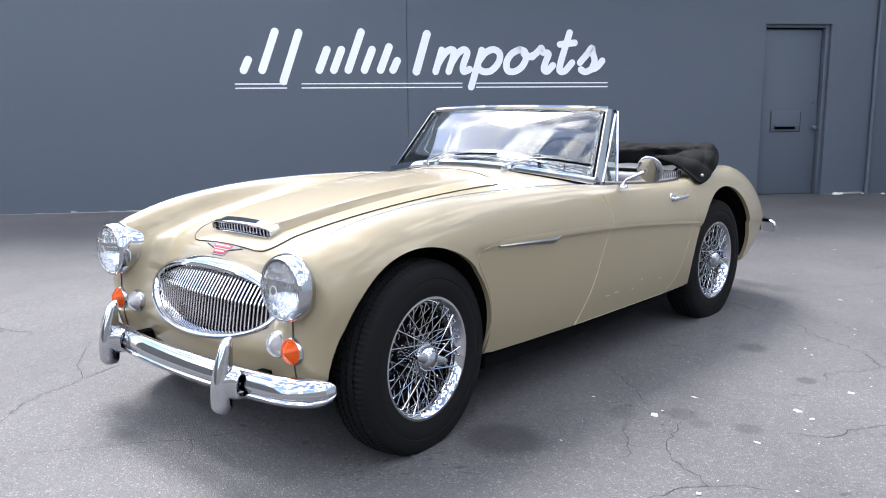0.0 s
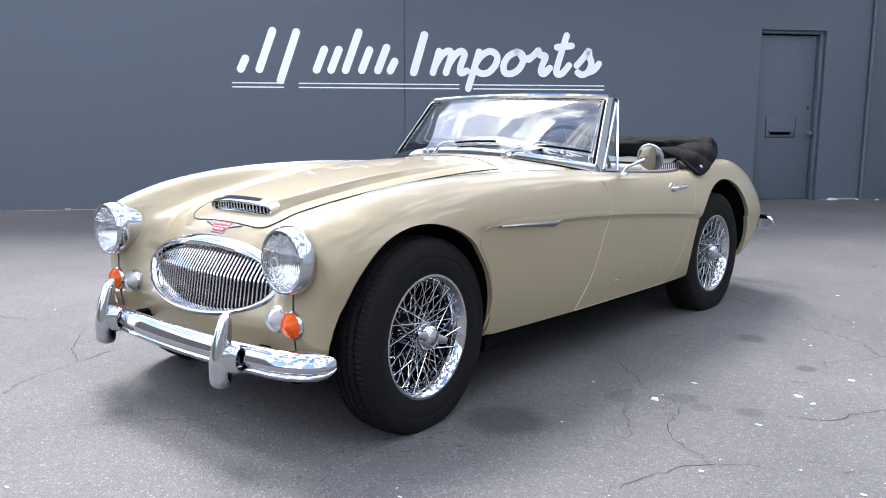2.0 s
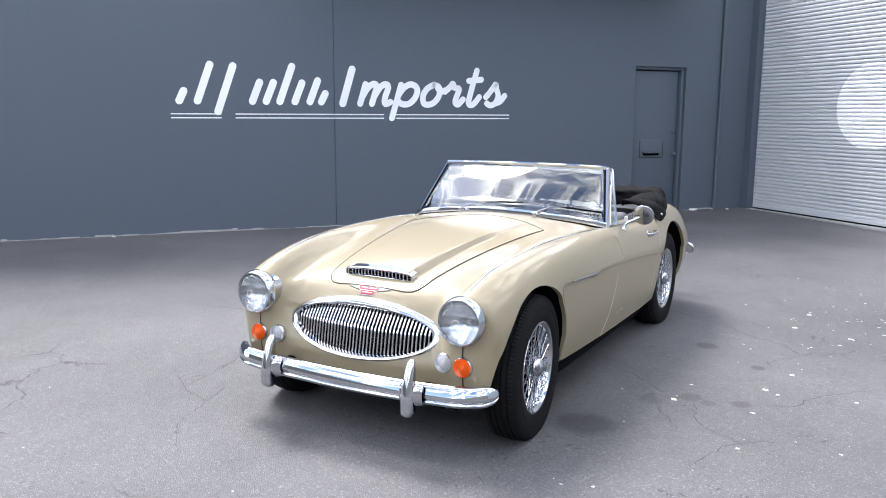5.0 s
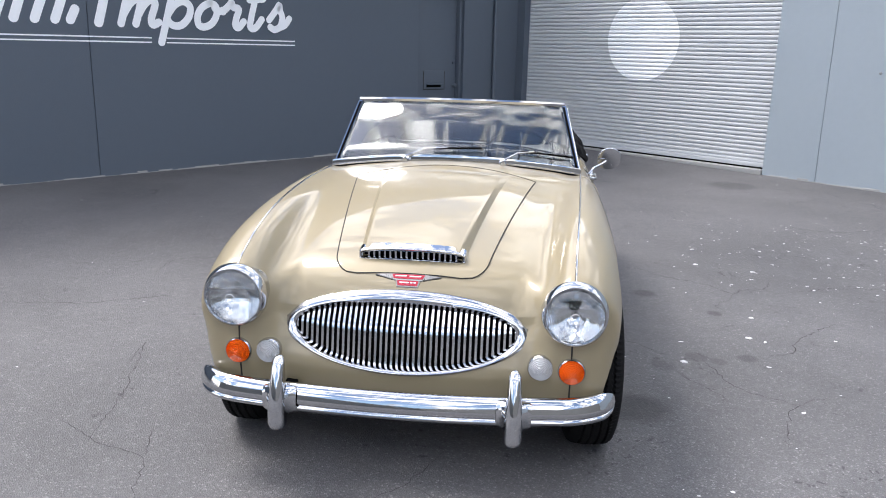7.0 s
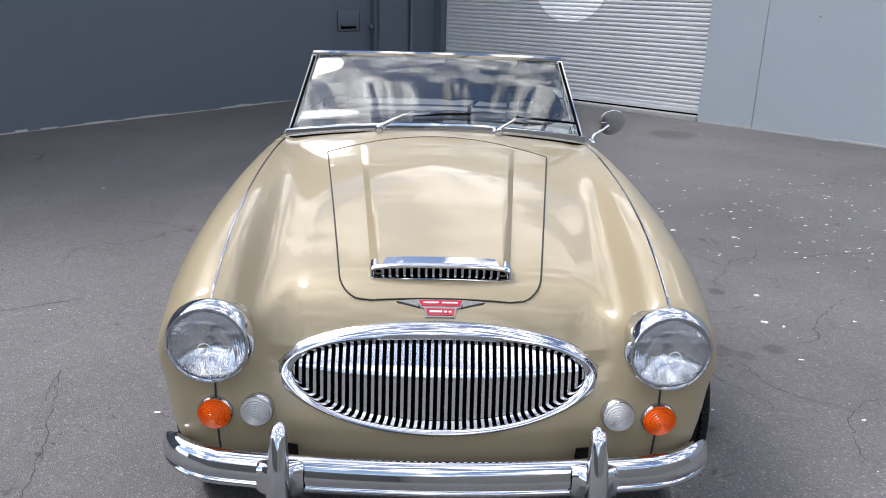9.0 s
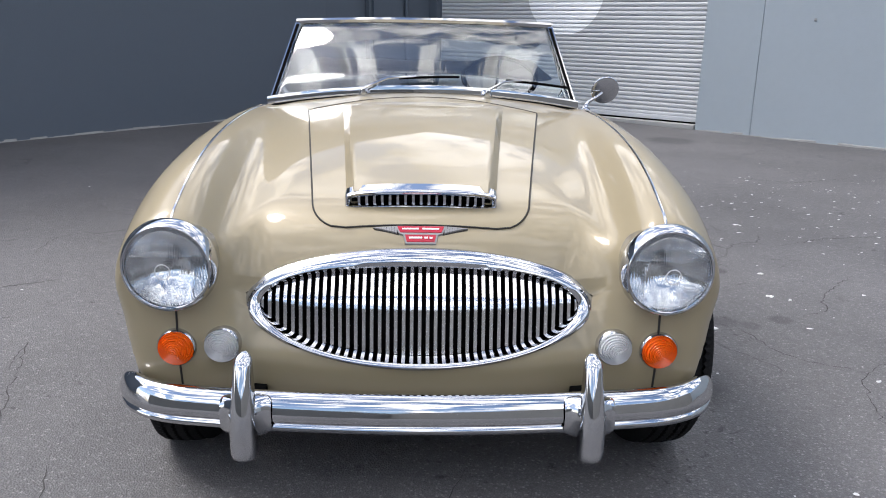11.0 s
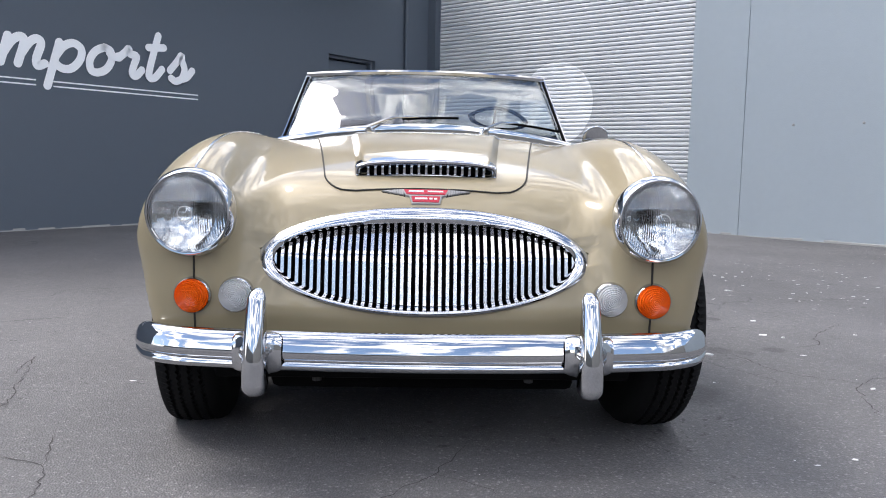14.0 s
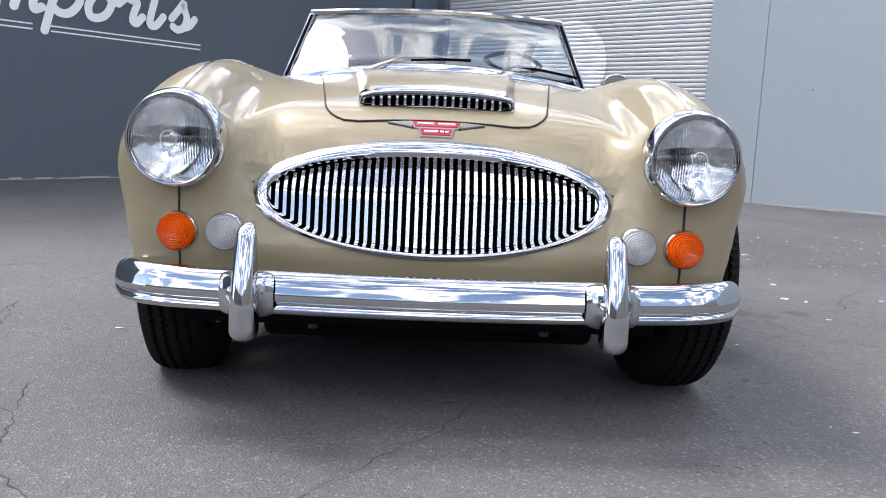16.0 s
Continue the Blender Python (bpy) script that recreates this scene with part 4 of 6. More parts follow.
# air scoop: one chrome brow round a low opening with small bars
scoop_z = float(find("z", 1, x=0.0, y=-0.235)[0])
SCOOP_PROFILE = [
    (0.026, 0.0, 0.001, 0.0), (-0.002, 0.0, 0.0, 0.0), (-0.009, 0.001, 0.0015, 0.001), (-0.0135, 0.004, 0.006, 0.003), (-0.012, 0.0075, 0.0105, 0.0045),
    (-0.005, 0.0085, 0.0115, 0.005), (-0.008, 0.0105, 0.0135, 0.006), (-0.005, 0.0130, 0.0155, 0.0075), (0.022, 0.014, 0.016, 0.008),
]
bm = bmesh.new()
table = []
for k in range(72):
    a = 2 * math.pi * k / 72
    ca, sa = math.cos(a), math.sin(a)
    row = []
    for d, side, top, bottom in SCOOP_PROFILE:
        x = (0.189 - side) * math.copysign(abs(ca) ** 0.5, ca)
        z = (0.0345 - top) * abs(sa) ** 0.25 if sa > 0 else -(0.011 - bottom) * abs(sa) ** 0.8
        row.append((x, -0.236 + 0.35 * x * x + d, scoop_z + 0.010 + z - 0.25 * x * x + 0.32 * max(d, 0)))
    table.append(row)
grid(bm, table, close_u=True)
part("scoop_lip", bm, CHROME, bonnet)
# black backdrop boxes standing in for the unlit depth of the scoop
bm = bmesh.new()
box(bm, (-0.150, -0.214, scoop_z - 0.003), (0.150, -0.195, scoop_z + 0.034))
box(bm, (-0.172, -0.216, scoop_z - 0.010), (0.172, -0.196, scoop_z + 0.012))
part("scoop_opening", bm, BLACK, bonnet)
bm = bmesh.new()
box(bm, (-0.0034, -0.004, -0.013), (0.0034, 0.014, 0.0125), 0.001)
bar = part("scoop_bar", bm, CHROME, bonnet)
for k in range(17):
    x = (k - 8) * 0.0192
    o = bar if k == 0 else bar.copy()
    if k:
        scene.collection.objects.link(o)
    o.location = (x, -0.232 + 0.35 * x * x, scoop_z + 0.019 - 0.25 * x * x)

# grille: chrome surround, black sheet for the unlit cavity, and upright kinked slats
def grille_y(x, z):
    t = (z - 0.378) / 0.252
    return -0.462 + 0.115 * t + 0.045 * (x / 0.4) ** 2


bm = bmesh.new()
table = []
N = 72
for k in range(N):
    a = 2 * math.pi * k / N
    ca, sa = math.cos(a), math.sin(a)
    top = max(sa, 0)
    wide = 0.015 + 0.021 * top + 0.015 * abs(ca) ** 6
    row = []
    for inward, d in ((-0.004, 0.012), (-0.004, -0.002), (-0.001, -0.009), (wide * 0.22, -0.0155), (wide * 0.48, -0.0185), (wide * 0.74, -0.0165), (wide * 0.94, -0.010), (wide + 0.0005, -0.002), (wide + 0.002, 0.012), (wide + 0.002, 0.03)):
        rx, rz = GRILLE[0] + 0.004 - inward + 0.017 * abs(ca) ** 6 * max(0.0, 1 - max(inward, 0) / wide), GRILLE[2] + 0.004 - inward
        x, z = rx * ca, GRILLE[1] + rz * sa
        row.append((x, grille_y(x, z) + d, z))
    table.append(row)
grid(bm, table, close_u=True)
grille = part("grille", bm, CHROME, car, "oval chrome grille surround")
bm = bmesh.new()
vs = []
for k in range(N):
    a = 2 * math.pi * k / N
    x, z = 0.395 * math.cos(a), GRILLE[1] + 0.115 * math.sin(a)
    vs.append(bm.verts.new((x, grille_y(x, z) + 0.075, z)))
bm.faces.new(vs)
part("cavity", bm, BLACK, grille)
for k in range(-20, 21):
    x = k * 0.0187
    if abs(x) > 0.375:
        continue
    half = math.sqrt(max(1 - (x / 0.386) ** 2, 0))
    zt, zb = GRILLE[1] - 0.012 + half * 0.100, GRILLE[1] - half * 0.108
    zt = min(zt, GRILLE[1] + half * 0.102)
    bm = bmesh.new()
    path = []
    for q in np.linspace(0, 1, 11):
        z = zb + (zt - zb) * q
        zk = GRILLE[1] + 0.010
        kink = 0.031 * (1 - min(abs(z - zk) / 0.11, 1))
        path.append((x, grille_y(x, z) + 0.028 - kink, z))
    rows = []
    for p in path:
        w = 0.0040
        rows.append([(p[0] - w, p[1] + 0.020, p[2]), (p[0] - w, p[1], p[2]), (p[0] + w, p[1], p[2]), (p[0] + w, p[1] + 0.020, p[2])])
    grid(bm, rows)
    part("grille_slat", bm, SLAT_METAL, grille)


# lamps
def front_lamp(side):
    cx, cz, y0 = 0.557 * side, 0.617, -0.470
    bm = bmesh.new()
    lathe(bm, [(0.093, 0.11), (0.097, 0.06), (0.104, 0.040), (0.1068, 0.032), (0.1075, 0.025), (0.1060, 0.014), (0.1030, 0.003), (0.0992, -0.006), (0.0965, -0.009), (0.0938, -0.0085), (0.0925, -0.004), (0.0912, -0.0035), (0.0902, 0.004)], (0, 1, 0), (cx, y0, cz), 72)
    lamp = part("headlight", bm, CHROME, car, "round chrome-ringed glass headlight")
    bm = bmesh.new()
    dome = [(0.0907, 0.0), (0.084, -0.009), (0.071, -0.017), (0.051, -0.0245), (0.026, -0.029), (0.0005, -0.0305)]
    lathe(bm, dome + [(r_ * 0.985, h_ + 0.004) for r_, h_ in dome[::-1]], (0, 1, 0), (cx, y0, cz), 48)
    part("lens", bm, HEADLAMP_GLASS, lamp, "clear fluted domed glass lens")
    bm = bmesh.new()
    lathe(bm, [(max(0.0903 * (1 - q), 0.0005), 0.002 + 0.050 * (1 - (1 - q) ** 2)) for q in np.linspace(0, 1, 21)], (0, 1, 0), (cx, y0, cz), 48)
    part("reflector", bm, PRISM_REFLECTOR, lamp)
    bm = bmesh.new()
    lathe(bm, [(0.0005, 0.004), (0.010, 0.006), (0.013, 0.012), (0.011, 0.03)], (0, 1, 0), (cx, y0, cz + 0.003), 16)
    part("bulb_shield", bm, CHROME, lamp)
    bm = bmesh.new()
    lathe(bm, [(0.0155, -0.0305), (0.0165, -0.0318), (0.0178, -0.0302), (0.0165, -0.029)], (0, 1, 0), (cx, y0, cz), 32, closed=True)
    part("moulded_ring", bm, LENS_FROST, lamp)


mirrored(front_lamp)


def small_lamp(name, x, z, r, mat, label):
    y = float(find("y", -1, x=x, z=z)[0])
    bm = bmesh.new()
    lathe(bm, [(r + 0.003, 0.02), (r + 0.005, 0.002), (r + 0.004, -0.008), (r + 0.001, -0.012), (r - 0.002, -0.010)], (0, 1, 0), (x, y, z), 32)
    base = part(name, bm, CHROME, car, label)
    bm = bmesh.new()
    prof = [(r, -0.008)]
    n = 9
    for k in range(n):
        q = 1 - (k + 0.5) / n
        prof += [(r * q + 0.0014, -0.0100 - 0.029 * (1 - q * q) ** 0.7), (r * q - 0.0014, -0.0085 - 0.029 * (1 - q * q) ** 0.7)]
    prof.append((0.0005, -0.039))
    lathe(bm, prof, (0, 1, 0), (x, y, z), 32)
    part("lens", bm, mat, base)
    bm = bmesh.new()
    lathe(bm, [(0.0005, -0.0025), (r, -0.002), (r, 0.0)], (0, 1, 0), (x, y, z), 24)
    part("reflector", bm, REFLECTOR, base)
    bm = bmesh.new()
    lathe(bm, [(0.0005, -0.003), (0.003, -0.002), (0.0035, 0.0)], (0, 1, 0), (x, y - 0.018, z + r * 0.78), 10)
    part("screw", bm, CHROME, base)


for sd in (1, -1):
    small_lamp("indicator_lamp", 0.559 * sd, 0.417, 0.0405, AMBER, "amber round turn indicator")
    small_lamp("side_lamp", 0.459 * sd, 0.417, 0.0395, LENS_FROST, "clear round side lamp")
    # seams between the front shroud and the wing, below and above the headlight
    ribbon("shut_line", on_nose(0.556 * sd + sd * 0.012 * 0, np.linspace(0.30, 0.52, 14), 0.0005), 0.0028, SEAM)
    ys_ = np.linspace(-0.42, 1.12, 60)
    ribbon("wing_beading", on_top(CROWN_X(ys_) * sd + 0.0 * ys_, ys_, 0.0005), 0.0034, CHROME_DULL)

# bumper with overriders
BUMP_PATH = []
for k in range(121):
    a = -1 + 2 * k / 120
    x = 0.703 * math.sin(a * math.pi / 2 * 0.98) / math.sin(math.pi / 2 * 0.98)
    y = -0.547 + 0.055 * (abs(x) / 0.6) ** 2 + 0.085 * max(0, (abs(x) - 0.52) / 0.185) ** 2.6
    BUMP_PATH.append((x, y, 0.307))
bump_prof = [(0.014, 0.040), (0.004, 0.046), (-0.006, 0.0455), (-0.014, 0.040), (-0.021, 0.029), (-0.0262, 0.016), (-0.0295, 0.004), (-0.0308, 0.0), (-0.0305, -0.005), (-0.0282, -0.014), (-0.0225, -0.0185), (-0.0222, -0.021), (-0.0262, -0.025), (-0.0277, -0.031), (-0.025, -0.038), (-0.018, -0.043), (-0.006, -0.045), (0.012, -0.038)]


def bump_section(s):
    x = math.sin((2 * s - 1) * math.pi / 2 * 0.98) / math.sin(math.pi / 2 * 0.98)
    k = min(1, (1 - abs(x)) * 0.699 / 0.055)
    k = 0.06 + 0.94 * math.sqrt(max(0, 1 - (1 - k) ** 2))
    return [(-a * k, b * (0.12 + 0.88 * k) + 0.006 * (1 - k)) for a, b in bump_prof]


bm = bmesh.new()
sweep(bm, BUMP_PATH, bump_section)
bumper = part("front_bumper", bm, CHROME, car, "polished chrome blade bumper", angle=35)
for sd in (1, -1):
    bm = bmesh.new()
    rows = []
    X0 = 0.380 * sd
    for q in np.concatenate([np.linspace(0, 0.12, 9), np.linspace(0.15, 0.90, 22), 0.90 + 0.10 * np.sin(np.linspace(0.12, math.pi / 2, 12))]):
        z = 0.212 + q * 0.243
        low, high = math.sqrt(max(0.0, 1 - (1 - min(q / 0.12, 1)) ** 2)), math.sqrt(max(0.0, 1 - max(0, (q - 0.90) / 0.10) ** 2))
        fwd = -0.620 + 0.052 * max(0, (q - 0.30) / 0.70) ** 1.5
        bk = -0.552 + 0.012 * q
        w = 0.0295 - 0.0105 * max(0, (q - 0.25) / 0.75) ** 1.2
        k_ = (0.22 + 0.78 * low) * (0.12 + 0.88 * high)
        ym, yr = (fwd + bk) / 2 + 0.012 * (1 - low) + 0.010 * (1 - high), (bk - fwd) / 2
        ring = []
        for k in range(24):
            a = 2 * math.pi * k / 24
            c_, s_ = math.cos(a), math.sin(a)
            ring.append((X0 + w * k_ * math.copysign(abs(c_) ** 0.85, c_), ym + yr * k_ * math.copysign(abs(s_) ** 0.85, s_), z))
        rows.append(ring)
    vs = grid(bm, rows, close_v=True)
    bm.faces.new(vs[0]), bm.faces.new(vs[-1])
    part("overrider", bm, CHROME, bumper, angle=65)
    bm = bmesh.new()
    for flank in (1, -1):
        rows = []
        for u in np.linspace(0, 1, 10):
            ry, rz = 0.022 + 0.036 * u**1.6, 0.038 + 0.012 * math.sqrt(u)
            rows.append([(X0 + flank * (0.056 - 0.034 * u), -0.545 - ry * math.sin(a), 0.305 + rz * math.copysign(abs(math.cos(a)) ** 0.9, math.cos(a))) for a in np.linspace(0, math.pi, 33)])
        grid(bm, rows)
    part("overrider_collar", bm, CHROME, bumper, angle=65)
    bm = bmesh.new()
    box(bm, (X0 - 0.02, -0.55, 0.285), (X0 + 0.02, -0.30, 0.315))
    part("bumper_bracket", bm, BLACK, bumper)

# badge above the grille: plain red and bright shapes
bm = bmesh.new()


def badge_pt(x, t, lift):
    y = -0.300 - t * 0.046
    p = on_top(x, max(y, -0.34), lift)[0]
    return p


def badge_shape(bm, outline, lift):
    vs = [bm.verts.new(badge_pt(x, t, lift)) for x, t in outline]
    lo_ = [bm.verts.new(badge_pt(x, t, -0.002)) for x, t in outline]
    bm.faces.new(vs)
    for i in range(len(vs)):
        j = (i + 1) % len(vs)
        bm.faces.new((vs[i], vs[j], lo_[j], lo_[i]))


badge_shape(bm, [(-0.061, 0.07), (0.061, 0.07), (0.052, 0.42), (0.042, 0.47), (0.036, 0.80), (-0.036, 0.80), (-0.042, 0.47), (-0.052, 0.42)], 0.004)
badge = part("badge", bm, BADGE_METAL, car, "small winged red enamel bonnet badge", smooth=False)
for outline in ([(-0.056, 0.115), (0.056, 0.115), (0.049, 0.385), (-0.049, 0.385)], [(-0.037, 0.50), (0.037, 0.50), (0.033, 0.75), (-0.033, 0.75)]):
    bm = bmesh.new()
    badge_shape(bm, outline, 0.0055)
    part("enamel", bm, RED_ENAMEL, badge, smooth=False)
for (x0, x1, t0, t1) in ((-0.044, -0.005, 0.235, 0.275), (0.004, 0.044, 0.235, 0.275), (-0.028, 0.004, 0.605, 0.65), (0.009, 0.017, 0.605, 0.65), (0.021, 0.028, 0.605, 0.65)):
    bm = bmesh.new()
    badge_shape(bm, [(x0, t0), (x1, t0), (x1, t1), (x0, t1)], 0.0068)
    part("bar", bm, WHITE_PAINT, badge, smooth=False)
for sd in (1, -1):
    for k in range(9):
        x0 = 0.058 + k * 0.0062
        bm = bmesh.new()
        badge_shape(bm, [(sd * x0, 0.07 + 0.006 * k), (sd * (x0 + 0.0052), 0.075 + 0.006 * k), (sd * (x0 + 0.0044), 0.36 - 0.030 * k), (sd * (x0 - 0.0014), 0.40 - 0.032 * k)], 0.004)
        part("feather", bm, BADGE_METAL, badge, smooth=False)
    bm = bmesh.new()
    badge_shape(bm, [(sd * 0.054, 0.06), (sd * 0.114, 0.11), (sd * 0.110, 0.175), (sd * 0.052, 0.44)], 0.0018)
    part("feather_backing", bm, SEAM, badge, smooth=False)


def slab(bm, off):
    """Close an open sheet into a thin solid."""
    r = bmesh.ops.extrude_face_region(bm, geom=list(bm.faces))
    for v in r["geom"]:
        if isinstance(v, bmesh.types.BMVert):
            v.co += off


# windscreen
def base_pt(a):
    """Along the foot of the screen, a from -1 to 1."""
    return Vector((0.632 * a, 1.045 + 0.128 * a * a, 0.884 - 0.062 * a * a))


def top_pt(a):
    return Vector((0.545 * a, 1.335 + 0.078 * a * a, 1.158 - 0.012 * a * a))


A = [(-1 + 2 * k / 40) for k in range(41)]
bm = bmesh.new()
grid(bm, [[base_pt(a).lerp(top_pt(a), q) for q in (0.03, 0.3, 0.6, 0.97)] for a in np.linspace(-0.985, 0.985, 41)])
slab(bm, Vector((0, 0.005, 0.002)))
bm_f = bmesh.new()
prof_top = [(-0.012, -0.006), (-0.012, 0.006), (-0.004, 0.013), (0.008, 0.012), (0.013, 0.004), (0.010, -0.008)]
sweep(bm_f, [top_pt(a) for a in A], prof_top)
screen = part("windscreen", bm_f, CHROME, car, "raked windscreen in a slim chrome frame")
glass = part("glass", bm, GLASS, screen, angle=80)
glass.visible_shadow = False
bm = bmesh.new()
sweep(bm, [base_pt(a) + Vector((0, -0.006, 0.004)) for a in A], [(-0.020, -0.018), (-0.020, 0.010), (-0.006, 0.024), (0.010, 0.024), (0.016, 0.0), (0.012, -0.020)])
part("base_rail", bm, CHROME, screen)
bm = bmesh.new()
sweep(bm, [base_pt(a) + Vector((0, -0.022, -0.014)) for a in A], [(-0.012, -0.01), (-0.012, 0.006), (0.006, 0.010), (0.014, -0.01)])
part("base_seal", bm, BLACK, screen)
for sd in (1, -1):
    bm = bmesh.new()
    b0, t0 = base_pt(sd), top_pt(sd)
    rows = []
    for q in np.linspace(-0.05, 1.0, 12):
        p = b0.lerp(t0, q)
        w = 0.020 + 0.012 * (1 - q)
        rows.append([p + Vector((sd * 0.007, dy, dz)) if i < 3 else p + Vector((-sd * 0.014, dy, dz)) for i, (dy, dz) in enumerate(((-0.014, -0.004), (w, 0.0), (w * 1.6, 0.0), (w * 1.5, 0.0), (-0.012, -0.004)))])
    grid(bm, rows, close_v=True)
    part("pillar", bm, CHROME, screen, angle=30)
    # black strip standing in for the dark reflection on the pillar's inner side
    bm = bmesh.new()
    rows = []
    for q in np.linspace(-0.03, 0.985, 8):
        p = b0.lerp(t0, q)
        w = 0.020 + 0.012 * (1 - q)
        rows.append([p + Vector((-sd * dx, dy, dz)) for dx, dy, dz in ((-0.001, -0.0175, -0.004), (0.011, -0.016, -0.004), (0.0155, 0.0, 0.0), (0.0145, w * 1.5, 0.0), (0.012, w * 1.5, 0.0))])
    grid(bm, rows, close_v=True)
    part("pillar_dark_strip", bm, BLACK, screen, angle=30)
    # quarter light behind the pillar
    bm = bmesh.new()
    q0, q1, q2 = b0 + Vector((0.0, 0.05, 0.0)), t0 + Vector((0.012 * sd, 0.068, -0.012)), Vector((0.640 * sd, 1.350, 0.815))
    tube(bm, [q1 + Vector((0, -0.02, 0.002)), q1, q1.lerp(q2, 0.5), q2], 0.008, 8)
    tube(bm, [q0 + Vector((0, 0.02, 0)), q1 + Vector((0, -0.01, -0.01))], 0.006, 8)
    tube(bm, [q0 + Vector((0, 0.03, 0)), q2], 0.006, 8)
    quarter = part("quarter_light", bm, CHROME, car, "small triangular chrome-framed quarter window")
    bm = bmesh.new()
    bm.faces.new([bm.verts.new(p) for p in (q0 + Vector((0, 0.02, 0)), q1, q2)])
    slab(bm, Vector((-0.004 * sd, 0, 0)))
    pane = part("pane", bm, GLASS, quarter, smooth=False)
    pane.visible_shadow = False

# wipers
for x0, x1, xb0, xb1 in ((-0.235, -0.03, -0.10, 0.145), (0.252, 0.41, 0.34, 0.61)):
    def on_glass(x, q, off):
        a = x / 0.63
        p = base_pt(a).lerp(top_pt(a), q)
        return p + Vector((0, -off, off * 0.8))

    bm = bmesh.new()
    pv = base_pt(x0 / 0.63) + Vector((0, -0.055, 0.012))
    lathe(bm, [(0.016, -0.012), (0.014, 0.004), (0.010, 0.014), (0.0005, 0.018)], (0, -0.3, 1), pv, 16)
    wiper = part("wiper", bm, CHROME, car, "slim chrome wiper with a black blade")
    bm = bmesh.new()
    tube(bm, [pv + Vector((0, 0, 0.012)), on_glass(x0 + (x1 - x0) * 0.45, 0.115, 0.032), on_glass(x1, 0.158 if x0 < 0 else 0.188, 0.022)], [0.006, 0.0045, 0.003], 8)
    part("arm", bm, CHROME, wiper)
    bm = bmesh.new()
    tube(bm, [on_glass(xb0 + (xb1 - xb0) * q, (0.150 + 0.035 * q) if x0 < 0 else (0.185 + 0.01 * q), 0.014) for q in np.linspace(0, 1, 9)], 0.0055, 6)
    part("blade", bm, BLACK, wiper)

# ---- wheels ----
def wheel(at, side, steer=0.0):
    hub = empty("wheel", at)
    hub.parent = car
    hub.rotation_euler = (0, 0, radians(steer) + (0 if side > 0 else math.pi))
    hub["label"] = "chrome wire wheel with black tyre"

    def wp(name, bm, mat, angle=40):
        return part(name, bm, mat, hub, angle=angle)

    # tyre: rounded carcass with a grooved tread
    bm = bmesh.new()
    R, W = 0.338, 0.079
    segs = 216
    rows = []
    for k in range(segs):
        a = 2 * math.pi * k / segs
        zig = 0.0030 if k % 2 else -0.0030
        low = k % 2 == 0
        prof = [(0.205, -W * 0.80), (0.215, -W * 0.93), (0.245, -W * 1.04), (0.275, -W * 1.05), (0.312, -W * 0.98)]
        sh = 0.0055 if low else 0.0
        prof += [(0.324 - sh, -W * 0.90), (0.332 - sh, -W * 0.74)]
        for c in (-0.52, -0.18, 0.18, 0.52):
            g0, g1 = W * c - 0.0042 + zig, W * c + 0.0042 + zig
            rr = R - 0.004 * c * c / 0.27
            prof += [(rr, g0 - 0.001), (rr - 0.009, g0), (rr - 0.009, g1), (rr, g1 + 0.001)]
        prof += [(0.332 - sh, W * 0.74), (0.324 - sh, W * 0.90), (0.312, W * 0.98), (0.285, W * 1.035), (0.276, W * 1.045), (0.273, W * 1.02), (0.269, W * 1.04), (0.245, W * 1.04), (0.222, W * 0.96), (0.213, W * 0.92), (0.205, W * 0.80)]
        ring = []
        for r, h in prof:
            y_, z_ = r * math.cos(a), r * math.sin(a)
            # flattened where it stands, with the walls bulging there
            press = max(0.0, -0.318 - z_)
            bulge = 1 + 0.05 * max(0.0, min(1.0, (-0.20 - z_) / 0.11))
            ring.append((h * bulge, y_, z_ + press))
        rows.append(ring)
    grid(bm, rows, close_u=True)
    wp("tyre", bm, RUBBER, 30)
    bm = bmesh.new()
    lathe(bm, [(0.196, -0.066), (0.211, -0.068), (0.211, -0.060), (0.196, -0.05), (0.180, -0.02), (0.178, 0.02), (0.190, 0.050), (0.200, 0.060), (0.211, 0.066), (0.2145, 0.070), (0.213, 0.0745), (0.205, 0.0745), (0.196, 0.066), (0.186, 0.052), (0.174, 0.022), (0.174, -0.02), (0.190, -0.055)], (1, 0, 0), (0, 0, 0), 72, closed=True)
    wp("rim", bm, CHROME, 35)
    bm = bmesh.new()
    lathe(bm, [(0.040, -0.05), (0.050, -0.045), (0.052, -0.03), (0.044, -0.015), (0.044, 0.03), (0.050, 0.045), (0.049, 0.056), (0.040, 0.060), (0.030, 0.060)], (1, 0, 0), (0, 0, 0), 36)
    wp("hub_shell", bm, CHROME)
    bm = bmesh.new()
    lathe(bm, [(0.042, 0.060), (0.046, 0.066), (0.043, 0.078), (0.036, 0.086), (0.030, 0.090), (0.027, 0.089), (0.024, 0.092), (0.0005, 0.096)], (1, 0, 0), (0, 0, 0), 36)
    wp("spinner", bm, CHROME)
    for sgn in (1, -1):
        bm = bmesh.new()
        rows = []
        for q in np.linspace(0, 1, 9):
            d = 0.026 + q * 0.058
            w = 0.020 * (1 - 0.45 * q) * (1 if q < 0.99 else 0.6)
            t = 0.010 * (1 - 0.5 * q)
            rows.append([(0.080 + 0.006 * q + t * math.cos(a), d * sgn, w * math.sin(a)) for a in np.linspace(0, 2 * math.pi, 12, endpoint=False)])
        vs = grid(bm, rows, close_v=True)
        bm.faces.new(vs[-1])
        m = Matrix.Rotation(radians(-18), 4, "X")
